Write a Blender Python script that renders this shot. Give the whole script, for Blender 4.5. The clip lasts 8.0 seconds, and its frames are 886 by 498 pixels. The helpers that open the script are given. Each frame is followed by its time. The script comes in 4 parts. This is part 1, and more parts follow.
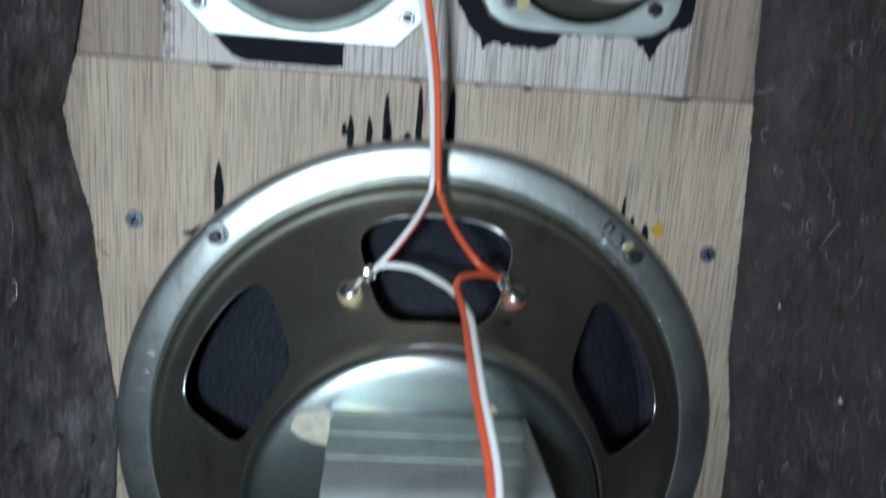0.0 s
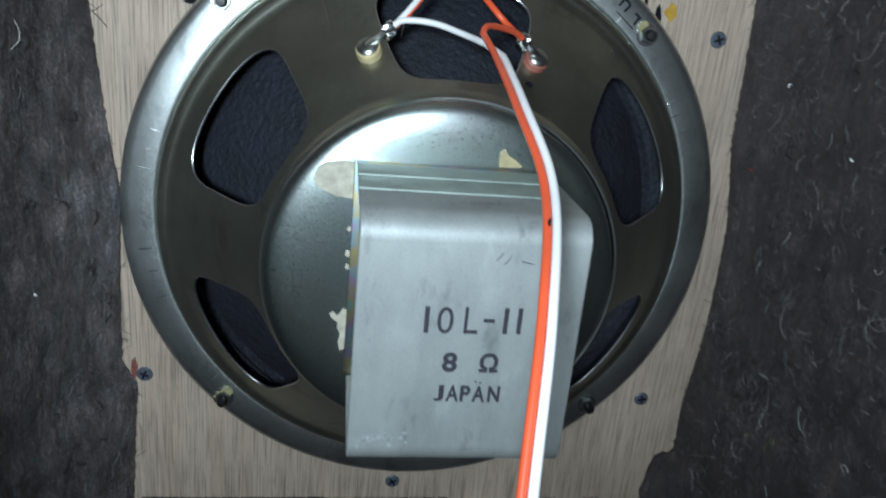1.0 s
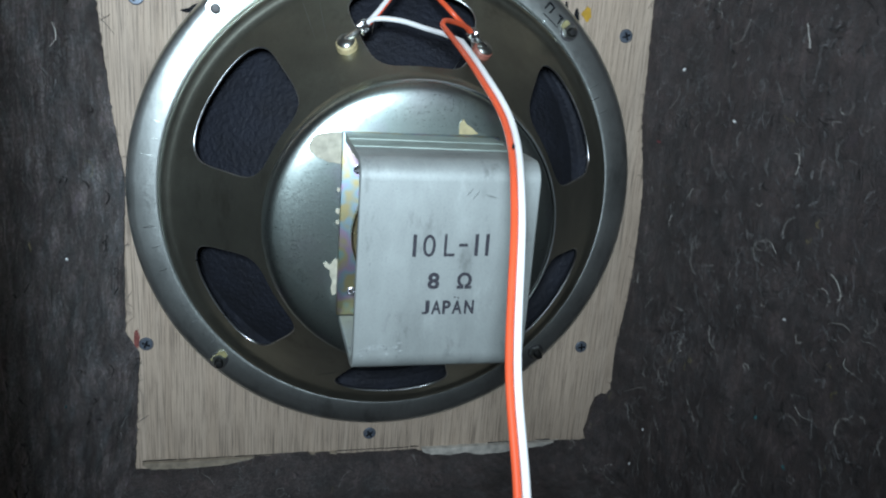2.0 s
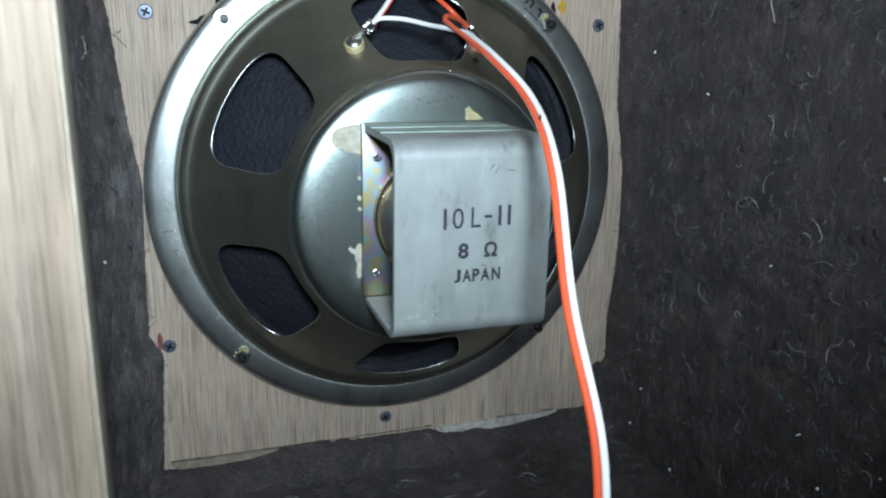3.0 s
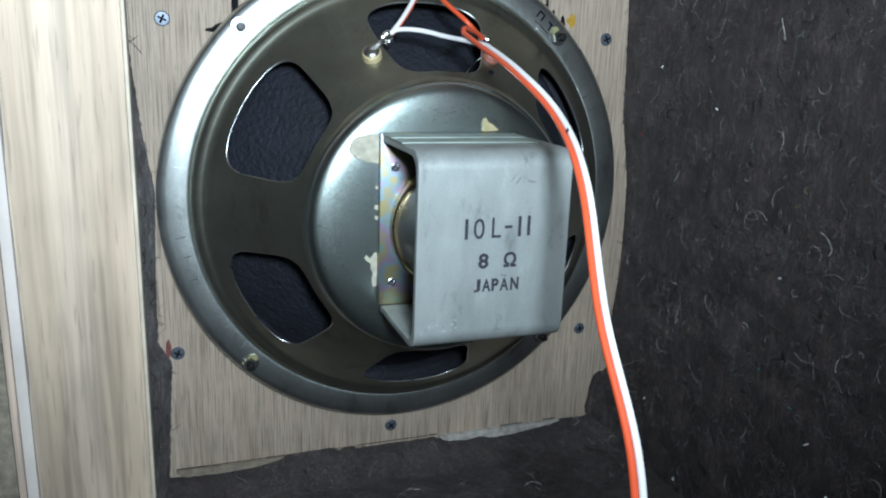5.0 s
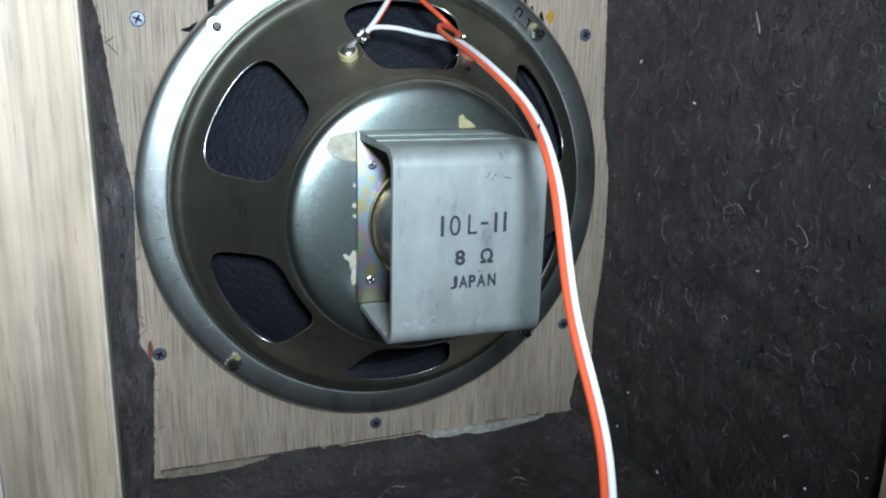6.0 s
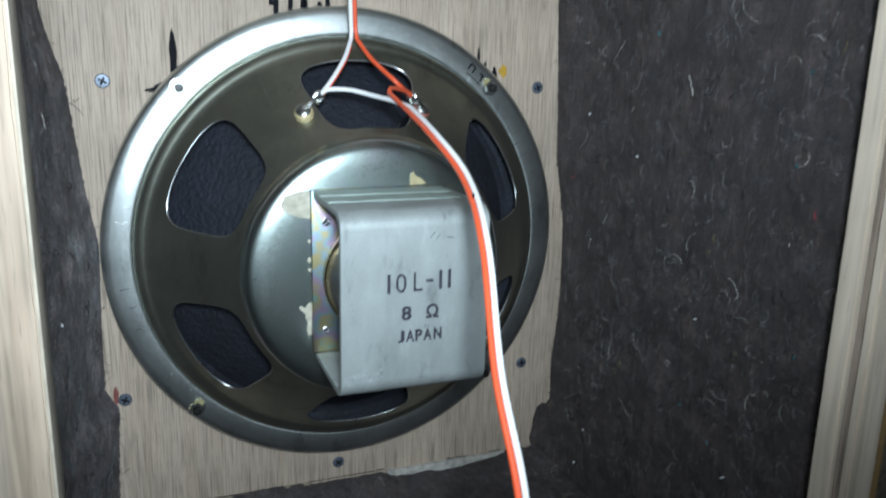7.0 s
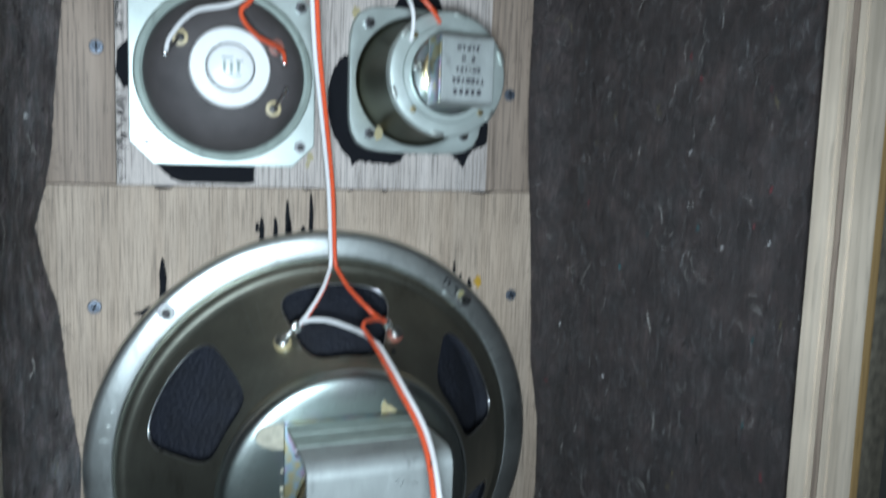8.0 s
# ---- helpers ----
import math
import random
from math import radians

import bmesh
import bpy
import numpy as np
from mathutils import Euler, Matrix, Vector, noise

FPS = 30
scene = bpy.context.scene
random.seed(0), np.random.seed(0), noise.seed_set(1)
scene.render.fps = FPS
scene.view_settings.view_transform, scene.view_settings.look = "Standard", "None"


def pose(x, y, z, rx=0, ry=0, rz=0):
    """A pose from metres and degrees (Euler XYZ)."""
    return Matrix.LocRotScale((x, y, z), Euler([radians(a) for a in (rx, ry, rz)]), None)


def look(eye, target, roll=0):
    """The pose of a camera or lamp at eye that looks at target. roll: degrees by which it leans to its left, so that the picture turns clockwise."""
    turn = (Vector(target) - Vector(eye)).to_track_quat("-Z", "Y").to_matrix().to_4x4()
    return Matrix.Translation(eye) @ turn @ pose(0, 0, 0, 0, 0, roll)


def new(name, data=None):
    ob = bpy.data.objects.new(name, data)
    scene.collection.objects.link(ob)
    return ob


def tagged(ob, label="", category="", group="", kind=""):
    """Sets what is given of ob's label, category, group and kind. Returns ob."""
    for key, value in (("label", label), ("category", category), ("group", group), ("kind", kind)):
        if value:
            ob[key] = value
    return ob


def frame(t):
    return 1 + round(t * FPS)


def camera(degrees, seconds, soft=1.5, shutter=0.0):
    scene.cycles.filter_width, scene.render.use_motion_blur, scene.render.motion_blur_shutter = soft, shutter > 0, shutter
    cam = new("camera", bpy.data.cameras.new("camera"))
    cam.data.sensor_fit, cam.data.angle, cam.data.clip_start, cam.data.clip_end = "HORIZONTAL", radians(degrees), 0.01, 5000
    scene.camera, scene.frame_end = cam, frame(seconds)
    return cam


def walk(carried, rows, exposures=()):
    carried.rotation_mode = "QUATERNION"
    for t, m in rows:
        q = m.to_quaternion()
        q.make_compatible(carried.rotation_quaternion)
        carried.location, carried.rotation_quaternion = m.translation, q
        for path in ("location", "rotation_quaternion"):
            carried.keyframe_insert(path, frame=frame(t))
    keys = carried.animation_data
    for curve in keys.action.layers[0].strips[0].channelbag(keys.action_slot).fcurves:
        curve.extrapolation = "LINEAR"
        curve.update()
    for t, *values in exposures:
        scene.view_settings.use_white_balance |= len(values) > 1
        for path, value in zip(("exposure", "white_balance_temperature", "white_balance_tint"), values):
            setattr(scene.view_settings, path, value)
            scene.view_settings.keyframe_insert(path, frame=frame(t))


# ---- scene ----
cam = camera(59.3, 8.0, soft=2.1, shutter=0.5)
PATH = [
    (0, (-0.019, -0.331, 0.329), (0.131, 1.615, -0.108), 4.2),
    (0.2, (-0.031, -0.333, 0.313), (0.174, 1.588, -0.204), 4.7),
    (0.5, (-0.037, -0.334, 0.292), (0.178, 1.559, -0.315), 5.0),
    (0.7, (-0.039, -0.334, 0.283), (0.194, 1.54, -0.374), 5.2),
    (1, (-0.041, -0.341, 0.276), (0.242, 1.523, -0.391), 5.6),
    (1.5, (-0.052, -0.376, 0.268), (0.317, 1.492, -0.345), 6.0),
    (3, (-0.11, -0.425, 0.25), (0.499, 1.406, -0.272), 1.1),
    (3.5, (-0.127, -0.421, 0.249), (0.511, 1.409, -0.246), 1.8),
    (4, (-0.134, -0.419, 0.25), (0.528, 1.405, -0.238), 2.3),
    (4.5, (-0.131, -0.42, 0.251), (0.532, 1.4, -0.246), 2.2),
    (6, (-0.12, -0.425, 0.251), (0.553, 1.389, -0.255), 1.4),
    (6.5, (-0.115, -0.428, 0.256), (0.585, 1.378, -0.242), 1.2),
    (7, (-0.108, -0.443, 0.273), (0.597, 1.37, -0.193), 1.3),
    (7.5, (-0.103, -0.457, 0.304), (0.588, 1.376, -0.095), 1.3),
    (8, (-0.096, -0.456, 0.346), (0.607, 1.403, 0.117), 1.9),
]
walk(cam, [(t, look(eye, target, roll)) for t, eye, target, roll in PATH],
     exposures=[(0.0, -0.30), (0.5, -0.15), (1.0, -0.14), (3.0, 0.08), (7.0, 0.08), (8.0, -0.13)])

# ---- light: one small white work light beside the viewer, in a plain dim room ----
world = bpy.data.worlds.new("world")
world.use_nodes = True
world.node_tree.nodes["Background"].inputs[0].default_value = (0.9, 0.97, 1.0, 1)
world.node_tree.nodes["Background"].inputs[1].default_value = 0.02
scene.world = world
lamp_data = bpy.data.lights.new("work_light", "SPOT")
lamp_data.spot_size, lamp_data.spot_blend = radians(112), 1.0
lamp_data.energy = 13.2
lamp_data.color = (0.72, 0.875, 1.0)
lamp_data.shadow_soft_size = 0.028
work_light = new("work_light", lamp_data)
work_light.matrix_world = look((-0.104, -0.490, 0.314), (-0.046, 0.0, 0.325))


# ---- materials ----
class Nodes:
    """A small helper round one material's node tree."""

    def __init__(self, name):
        self.mat = bpy.data.materials.new(name)
        self.mat.use_nodes = True
        self.tree = self.mat.node_tree
        self.bsdf = self.tree.nodes["Principled BSDF"]

    def add(self, kind, **values):
        node = self.tree.nodes.new(kind)
        for key, value in values.items():
            node.inputs[key.replace("_", " ")].default_value = value
        return node

    def link(self, a, out, b, inp):
        self.tree.links.new(a.outputs[out], b.inputs[inp])

    def coords(self, scale=(1, 1, 1), rot=(0, 0, 0)):
        tex = self.tree.nodes.new("ShaderNodeTexCoord")
        mp = self.add("ShaderNodeMapping", Scale=scale, Rotation=rot)
        self.link(tex, "Object", mp, "Vector")
        return mp

    def noise(self, scale, detail=4.0, rough=0.55, stretch=(1, 1, 1), rot=(0, 0, 0)):
        n = self.add("ShaderNodeTexNoise", Scale=scale, Detail=detail, Roughness=rough)
        self.link(self.coords(stretch, rot), "Vector", n, "Vector")
        return n

    def ramp(self, source, stops, out="Fac"):
        r = self.tree.nodes.new("ShaderNodeValToRGB")
        e = r.color_ramp.elements
        while len(e) < len(stops):
            e.new(0.5)
        for el, (pos, col) in zip(e, stops):
            el.position = pos
            el.color = (*col, 1) if len(col) == 3 else col
        self.link(source, out, r, "Fac")
        return r

    def mix(self, a, b, fac, mode="MIX"):
        m = self.tree.nodes.new("ShaderNodeMix")
        m.data_type = "RGBA"
        m.blend_type = mode
        self.tree.links.new(a.outputs["Color"] if "Color" in a.outputs else a.outputs[2], m.inputs[6])
        self.tree.links.new(b.outputs["Color"] if "Color" in b.outputs else b.outputs[2], m.inputs[7])
        if isinstance(fac, (int, float)):
            m.inputs[0].default_value = fac
        else:
            self.tree.links.new(fac.outputs[0], m.inputs[0])
        return m

    def base(self, node):
        self.tree.links.new(node.outputs["Color"] if "Color" in node.outputs else node.outputs[2], self.bsdf.inputs["Base Color"])

    def bump(self, source, strength, distance, out=0):
        b = self.add("ShaderNodeBump", Strength=strength, Distance=distance)
        self.tree.links.new(source.outputs[out], b.inputs["Height"])
        self.tree.links.new(b.outputs["Normal"], self.bsdf.inputs["Normal"])

    def rough(self, source, low, high):
        m = self.add("ShaderNodeMapRange", To_Min=low, To_Max=high)
        self.tree.links.new(source.outputs[0], m.inputs["Value"])
        self.tree.links.new(m.outputs[0], self.bsdf.inputs["Roughness"])


def g(v, tint=(1, 1, 1)):
    return tuple(v * c for c in tint)


def times(a, b):
    return tuple(p * q for p, q in zip(a, b))


def wood(name, dark, light, pore=0.55, across=1100.0, along=40.0, axis="z", dash_tone=0.62, blot=0.87):
    """Plywood veneer: fine short pores, soft bands and faint blotches that run along one axis."""
    k = Nodes(name)
    run = lambda ratio: {"z": (1, 1, ratio), "x": (ratio, 1, 1), "y": (1, ratio, 1)}[axis]
    fine = k.noise(across, 2, 0.5, run(along / across))
    dash = k.noise(across * 1.7, 2, 0.5, run(along * 2.2 / across))
    wide = k.noise(across * 0.09, 4, 0.6, run(along * 0.35 / across))
    blotch = k.noise(19, 4, 0.55, run(0.5))
    col = k.ramp(wide, [(0.25, dark), (0.75, light)])
    pores = k.ramp(fine, [(0.34, g(pore)), (0.50, g(0.97)), (0.70, g(1.08))])
    dashes = k.ramp(dash, [(0.30, g(dash_tone)), (0.40, g(1.0))])
    stain = k.ramp(blotch, [(0.34, g(blot)), (0.62, g(1.06))])
    c = k.mix(k.mix(col, pores, 1.0, "MULTIPLY"), dashes, 1.0, "MULTIPLY")
    k.base(k.mix(c, stain, 1.0, "MULTIPLY"))
    k.bsdf.inputs["Roughness"].default_value = 0.62
    k.bsdf.inputs["Specular IOR Level"].default_value = 0.35
    k.bump(fine, 0.45, 0.0004)
    return k.mat


def metal(name, colour, low=0.25, high=0.45, streak=(1, 1, 1), scale=60.0, bump=0.08, dirt=0.85, stain=None, metallic=1.0):
    """Plated steel: cloudy tone, uneven gloss, fine grain and, where asked for, dull grey stains."""
    k = Nodes(name)
    big = k.noise(scale, 4, 0.6, streak)
    grain = k.noise(2200, 2, 0.5)
    spots = k.noise(1300, 3, 0.7)
    tone = k.ramp(big, [(0.25, g(dirt, colour)), (0.7, colour)])
    speck = k.ramp(spots, [(0.30, g(0.86)), (0.42, g(1.0)), (0.75, g(1.08))])
    c = k.mix(tone, speck, 1.0, "MULTIPLY")
    if stain:
        patch = k.noise(stain, 5, 0.7, (1, 1, 0.45))
        c = k.mix(c, k.ramp(patch, [(0.30, g(0.66)), (0.42, g(0.94)), (0.60, g(1.0)), (0.72, g(1.16))]), 1.0, "MULTIPLY")
    k.base(c)
    k.bsdf.inputs["Metallic"].default_value = metallic
    k.rough(spots if bump > 0.1 else big, low, high)
    k.bump(grain, bump, 0.0002)
    return k.mat


def plain(name, colour, rough=0.5, var=0.15, scale=120.0, bump=0.1, metallic=0.0, coat=0.0, gloss=0.5):
    k = Nodes(name)
    k.bsdf.inputs["Specular IOR Level"].default_value = gloss
    n = k.noise(scale, 4, 0.6)
    k.base(k.ramp(n, [(0.3, g(1 - var, colour)), (0.7, g(1 + var * 0.4, colour))]))
    k.bsdf.inputs["Roughness"].default_value = rough
    k.bsdf.inputs["Metallic"].default_value = metallic
    k.bsdf.inputs["Coat Weight"].default_value = coat
    if bump:
        k.bump(n, bump, 0.0006)
    return k.mat


def felt_material(name, tone, pit_tone):
    """Recycled wool felt: matted clumps, upright drags of fibre, flecks and small dark pits."""
    k = Nodes(name)
    clump = k.noise(48, 5, 0.65)
    drag = k.noise(260, 4, 0.7, (1, 1, 0.28), (0.35, 0, 0))
    fuzz = k.noise(720, 5, 0.75)
    pits = k.noise(170, 3, 0.6, (1, 0.6, 1))
    tint = k.noise(85, 3, 0.6)
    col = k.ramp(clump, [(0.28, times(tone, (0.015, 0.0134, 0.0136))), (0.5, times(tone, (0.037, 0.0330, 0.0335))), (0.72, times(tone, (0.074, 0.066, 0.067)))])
    spot = k.ramp(fuzz, [(0.3, g(0.28)), (0.52, g(0.9)), (0.70, g(2.0))])
    pull = k.ramp(drag, [(0.30, g(0.45)), (0.5, g(1.0)), (0.68, g(2.1))])
    pit = k.ramp(pits, [(0.30, g(pit_tone)), (0.41, g(1.0))])
    hue = k.ramp(tint, [(0.28, (0.90, 0.97, 1.0)), (0.46, (1.03, 0.97, 0.98)), (0.60, (1.10, 0.96, 0.93)), (0.74, (1.10, 0.93, 1.06))])
    c = k.mix(k.mix(col, spot, 1.0, "MULTIPLY"), pull, 0.8, "MULTIPLY")
    k.base(k.mix(k.mix(c, pit, 0.8, "MULTIPLY"), hue, 1.0, "MULTIPLY"))
    k.bsdf.inputs["Roughness"].default_value = 1.0
    k.bsdf.inputs["Specular IOR Level"].default_value = 0.1
    k.bsdf.inputs["Sheen Weight"].default_value = 0.35
    k.bsdf.inputs["Sheen Roughness"].default_value = 0.6
    k.bsdf.inputs["Sheen Tint"].default_value = (0.5, 0.46, 0.46, 1)
    k.bump(k.mix(spot, pull, 0.5, "MULTIPLY"), 0.8, 0.0012, 2)
    return k.mat


def iridescent_material():
    """Yellow-passivated zinc with faint rainbow patches."""
    k = Nodes("passivated_zinc")
    n = k.noise(75, 2.5, 0.45)
    c = k.ramp(n, [(0.26, (0.19, 0.31, 0.30)), (0.36, (0.31, 0.28, 0.15)), (0.45, (0.29, 0.22, 0.31)), (0.52, (0.20, 0.29, 0.33)), (0.60, (0.32, 0.27, 0.14)), (0.72, (0.26, 0.29, 0.19))])
    k.base(c)
    k.bsdf.inputs["Metallic"].default_value = 1.0
    k.bsdf.inputs["Roughness"].default_value = 0.45
    return k.mat


def cone_material():
    k = Nodes("paper_cone")
    n = k.noise(330, 3, 0.6)
    big = k.noise(60, 3, 0.5)
    k.base(k.ramp(big, [(0.3, (0.006, 0.0072, 0.012)), (0.7, (0.011, 0.0135, 0.023))]))
    k.bsdf.inputs["Roughness"].default_value = 0.75
    k.bump(n, 0.8, 0.0020)
    return k.mat


WOOD = wood("lauan_plywood", (0.405, 0.315, 0.240), (0.495, 0.400, 0.318), 0.50, 1500, 30, dash_tone=0.62, blot=0.84)
WOOD_PANEL = wood("pale_plywood", (0.50, 0.445, 0.41), (0.58, 0.525, 0.49), 0.50, 1500, 36, dash_tone=0.62)
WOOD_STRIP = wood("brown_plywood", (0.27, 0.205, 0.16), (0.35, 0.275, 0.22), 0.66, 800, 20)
WOOD_BATTEN = wood("batten_wood", (0.150, 0.092, 0.050), (0.495, 0.412, 0.325), 0.74, 620, 22, dash_tone=0.76, blot=0.60)
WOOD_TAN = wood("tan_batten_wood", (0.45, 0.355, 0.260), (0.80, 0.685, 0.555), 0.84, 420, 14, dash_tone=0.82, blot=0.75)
WOOD_EDGE = wood("ochre_veneer", (0.26, 0.155, 0.06), (0.38, 0.25, 0.11), 0.8, 600, 20)
CHIP = plain("particle_board", (0.125, 0.108, 0.080), 0.9, 0.6, 330, 0.5)
LILAC = plain("pale_edge_line", (0.33, 0.295, 0.27), 0.6, 0.2, 60)
PALE = plain("pale_bare_wood", (0.50, 0.47, 0.42), 0.8, 0.45, 240, 0.4)
BARE = plain("bare_board_edge", (0.30, 0.25, 0.19), 0.8, 0.4, 260, 0.3)
ZINC = metal("zinc_steel", (0.385, 0.392, 0.328), 0.28, 0.50, dirt=0.8, bump=0.15, stain=28)
# same steel as ZINC; the flange's highlight is put into this brighter colour
FLANGE_LIT = metal("flange_lit_zinc", (0.74, 0.79, 0.77), 0.24, 0.46, dirt=0.70, bump=0.12, scale=38, stain=40)
def tinted_metal(name, colours, low, high):
    """Pale zinc whose passivation leaves faint green and violet clouds."""
    k = Nodes(name)
    cloud = k.noise(26, 2, 0.5)
    spots = k.noise(1100, 3, 0.7)
    tone = k.ramp(cloud, [(0.25 + 0.5 * i / (len(colours) - 1), c) for i, c in enumerate(colours)])
    speck = k.ramp(spots, [(0.28, g(0.92)), (0.45, g(1.0)), (0.75, g(1.10))])
    k.base(k.mix(tone, speck, 1.0, "MULTIPLY"))
    k.bsdf.inputs["Metallic"].default_value = 1.0
    k.rough(spots, low, high)
    k.bump(spots, 0.12, 0.0002)
    return k.mat


CUP_TINT = tinted_metal("passivated_cup", [(0.45, 0.44, 0.52), (0.40, 0.475, 0.455), (0.43, 0.49, 0.465), (0.43, 0.45, 0.46)], 0.23, 0.36)
CUP = metal("zinc_cup", (0.44, 0.47, 0.445), 0.34, 0.52, scale=45, bump=0.15)
LIP = metal("greenish_galvanised", (0.40, 0.475, 0.435), 0.5, 0.68, (1, 1, 0.5), 120, 0.05, 0.75, stain=90, metallic=0.45)
YOKE = metal("galvanised_yoke", (0.375, 0.405, 0.395), 0.46, 0.66, (1, 1, 0.35), 70, 0.05, 0.8, stain=90, metallic=0.42)
BRIGHT = metal("bright_zinc", (0.72, 0.75, 0.75), 0.22, 0.36)
PLATE = metal("pale_zinc_plate", (0.50, 0.565, 0.54), 0.32, 0.5, scale=50, dirt=0.82, metallic=0.55)
STUD = metal("bolt_steel", (0.62, 0.63, 0.61), 0.18, 0.32)
NUT = metal("nut_steel", (0.40, 0.42, 0.40), 0.25, 0.42, scale=200)
LACQUER = plain("yellow_lacquer", (0.34, 0.31, 0.16), 0.25, 0.35, 400, 0.3)
SCREW = metal("blue_zinc", (0.14, 0.165, 0.205), 0.38, 0.52, metallic=0.55)
SOLDER = metal("solder", (0.75, 0.76, 0.77), 0.12, 0.25, scale=300)
BRASS = metal("brass_ring", (0.70, 0.58, 0.34), 0.22, 0.35)
MAGNET = metal("magnet_steel", (0.34, 0.34, 0.36), 0.25, 0.4)
DARK_STEEL = metal("dark_steel", (0.055, 0.055, 0.055), 0.4, 0.55)
IRIDESCENT = iridescent_material()
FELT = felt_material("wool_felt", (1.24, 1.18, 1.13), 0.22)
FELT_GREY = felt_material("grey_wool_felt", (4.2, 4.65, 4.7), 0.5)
CONE = cone_material()
def hair(name, low, high):
    """Each hair takes a tone of its own."""
    k = Nodes(name)
    geo = k.tree.nodes.new("ShaderNodeNewGeometry")
    k.base(k.ramp(geo, [(0.0, low), (1.0, high)], "Random Per Island"))
    k.bsdf.inputs["Roughness"].default_value = 0.7
    return k.mat


HAIR = hair("pale_fibre", (0.10, 0.10, 0.10), (0.54, 0.52, 0.48))
HAIR_GREY = hair("grey_fibre", (0.035, 0.035, 0.037), (0.19, 0.19, 0.19))
HAIR_FINE = hair("fine_fibre", (0.07, 0.07, 0.072), (0.36, 0.35, 0.34))
HAIR_STRAW = hair("straw_fibre", (0.16, 0.14, 0.06), (0.34, 0.29, 0.13))
HAIR_DARK = hair("dark_fibre", (0.006, 0.006, 0.006), (0.02, 0.018, 0.018))
TEAL = plain("teal_fleck", (0.02, 0.10, 0.11), 0.8, 0.2, 300, 0)
CRIMSON = plain("red_fleck", (0.20, 0.02, 0.03), 0.8, 0.2, 300, 0)
RED_DUST = plain("red_dust", (0.24, 0.075, 0.065), 0.9, 0.5, 700, 0.2)
INK = plain("black_paint", (0.008, 0.009, 0.012), 0.85, 0.2, 300, 0.2, gloss=0.15)
PRINT = plain("grey_print", (0.030, 0.029, 0.040), 0.6, 0.25, 500, 0)
YELLOW = plain("yellow_glue", (0.50, 0.30, 0.04), 0.4, 0.3, 300, 0.2)
CREAM = plain("cream_glue", (0.48, 0.455, 0.36), 0.5, 0.3, 260, 0.4)
AMBER = plain("fibre_washer", (0.56, 0.46, 0.26), 0.4, 0.3, 400, 0.1)
REDWASH = plain("red_washer", (0.32, 0.115, 0.085), 0.45, 0.3, 400, 0.1)
RED = plain("red_pvc", (0.74, 0.10, 0.036), 0.38, 0.08, 90, 0.03)
WHITE = plain("white_pvc", (0.78, 0.78, 0.78), 0.38, 0.05, 90, 0.03)
GREYCONE = plain("grey_back_can", (0.082, 0.074, 0.075), 0.72, 0.25, 60, 0.1)
OLIVE = metal("olive_steel", (0.095, 0.09, 0.065), 0.35, 0.5, scale=40)
TAN_GLUE = plain("tan_glue", (0.42, 0.36, 0.20), 0.5, 0.25, 300, 0.2)
ROOM = plain("room_paint", (0.45, 0.44, 0.42), 0.9, 0.1, 3, 0.05)


# ---- building helpers ----
def mesh_object(name, bm, material, parent=None, label="", smooth=True, sharp=35.0):
    me = bpy.data.meshes.new(name)
    bmesh.ops.recalc_face_normals(bm, faces=bm.faces)
    limit = radians(sharp)
    for e in bm.edges:
        e.smooth = len(e.link_faces) == 2 and e.calc_face_angle(0) < limit
    for f in bm.faces:
        f.smooth = smooth
    bm.to_mesh(me)
    bm.free()
    for m in material if isinstance(material, (list, tuple)) else [material]:
        me.materials.append(m)
    ob = new(name, me)
    if parent:
        ob.parent = parent
    if label:
        ob["label"] = label
    return ob


def part(name, bm, material, parent, label="", **kw):
    return mesh_object(name, bm, material, parent, label, **kw)


def thing(name, at, label, category, group="", kind=""):
    ob = new(name)
    ob.empty_display_size = 0.01
    ob.location = at
    return tagged(ob, label, category, group, kind)


def box(bm, lo, hi, bevel=0.0, segments=2):
    lo, hi = Vector(lo), Vector(hi)
    made = bmesh.ops.create_cube(bm, size=1.0, matrix=Matrix.Translation((lo + hi) / 2) @ Matrix.Diagonal((*(hi - lo), 1)))
    if bevel:
        edges = list({e for v in made["verts"] for e in v.link_edges})
        bmesh.ops.bevel(bm, geom=edges, offset=bevel, segments=segments, affect="EDGES", profile=0.6)
    return bm


def lathe(bm, profile, seg=96, cx=0.0, cz=0.0, close=False):
    """Revolve (radius, depth) pairs about an axis that points out of the baffle (-y)."""
    rings = []
    for r, d in profile:
        if r < 1e-6:
            rings.append([bm.verts.new((cx, -d, cz))])
        else:
            rings.append([bm.verts.new((cx + r * math.cos(a), -d, cz + r * math.sin(a))) for a in [2 * math.pi * i / seg for i in range(seg)]])
    pairs = list(zip(rings, rings[1:]))
    if close:
        pairs.append((rings[-1], rings[0]))
    for a, b in pairs:
        for i in range(seg):
            j = (i + 1) % seg
            q = [a[i % len(a)], a[j % len(a)], b[j % len(b)], b[i % len(b)]]
            q = list(dict.fromkeys(q))
            if len(q) > 2:
                bm.faces.new(q)
    return bm


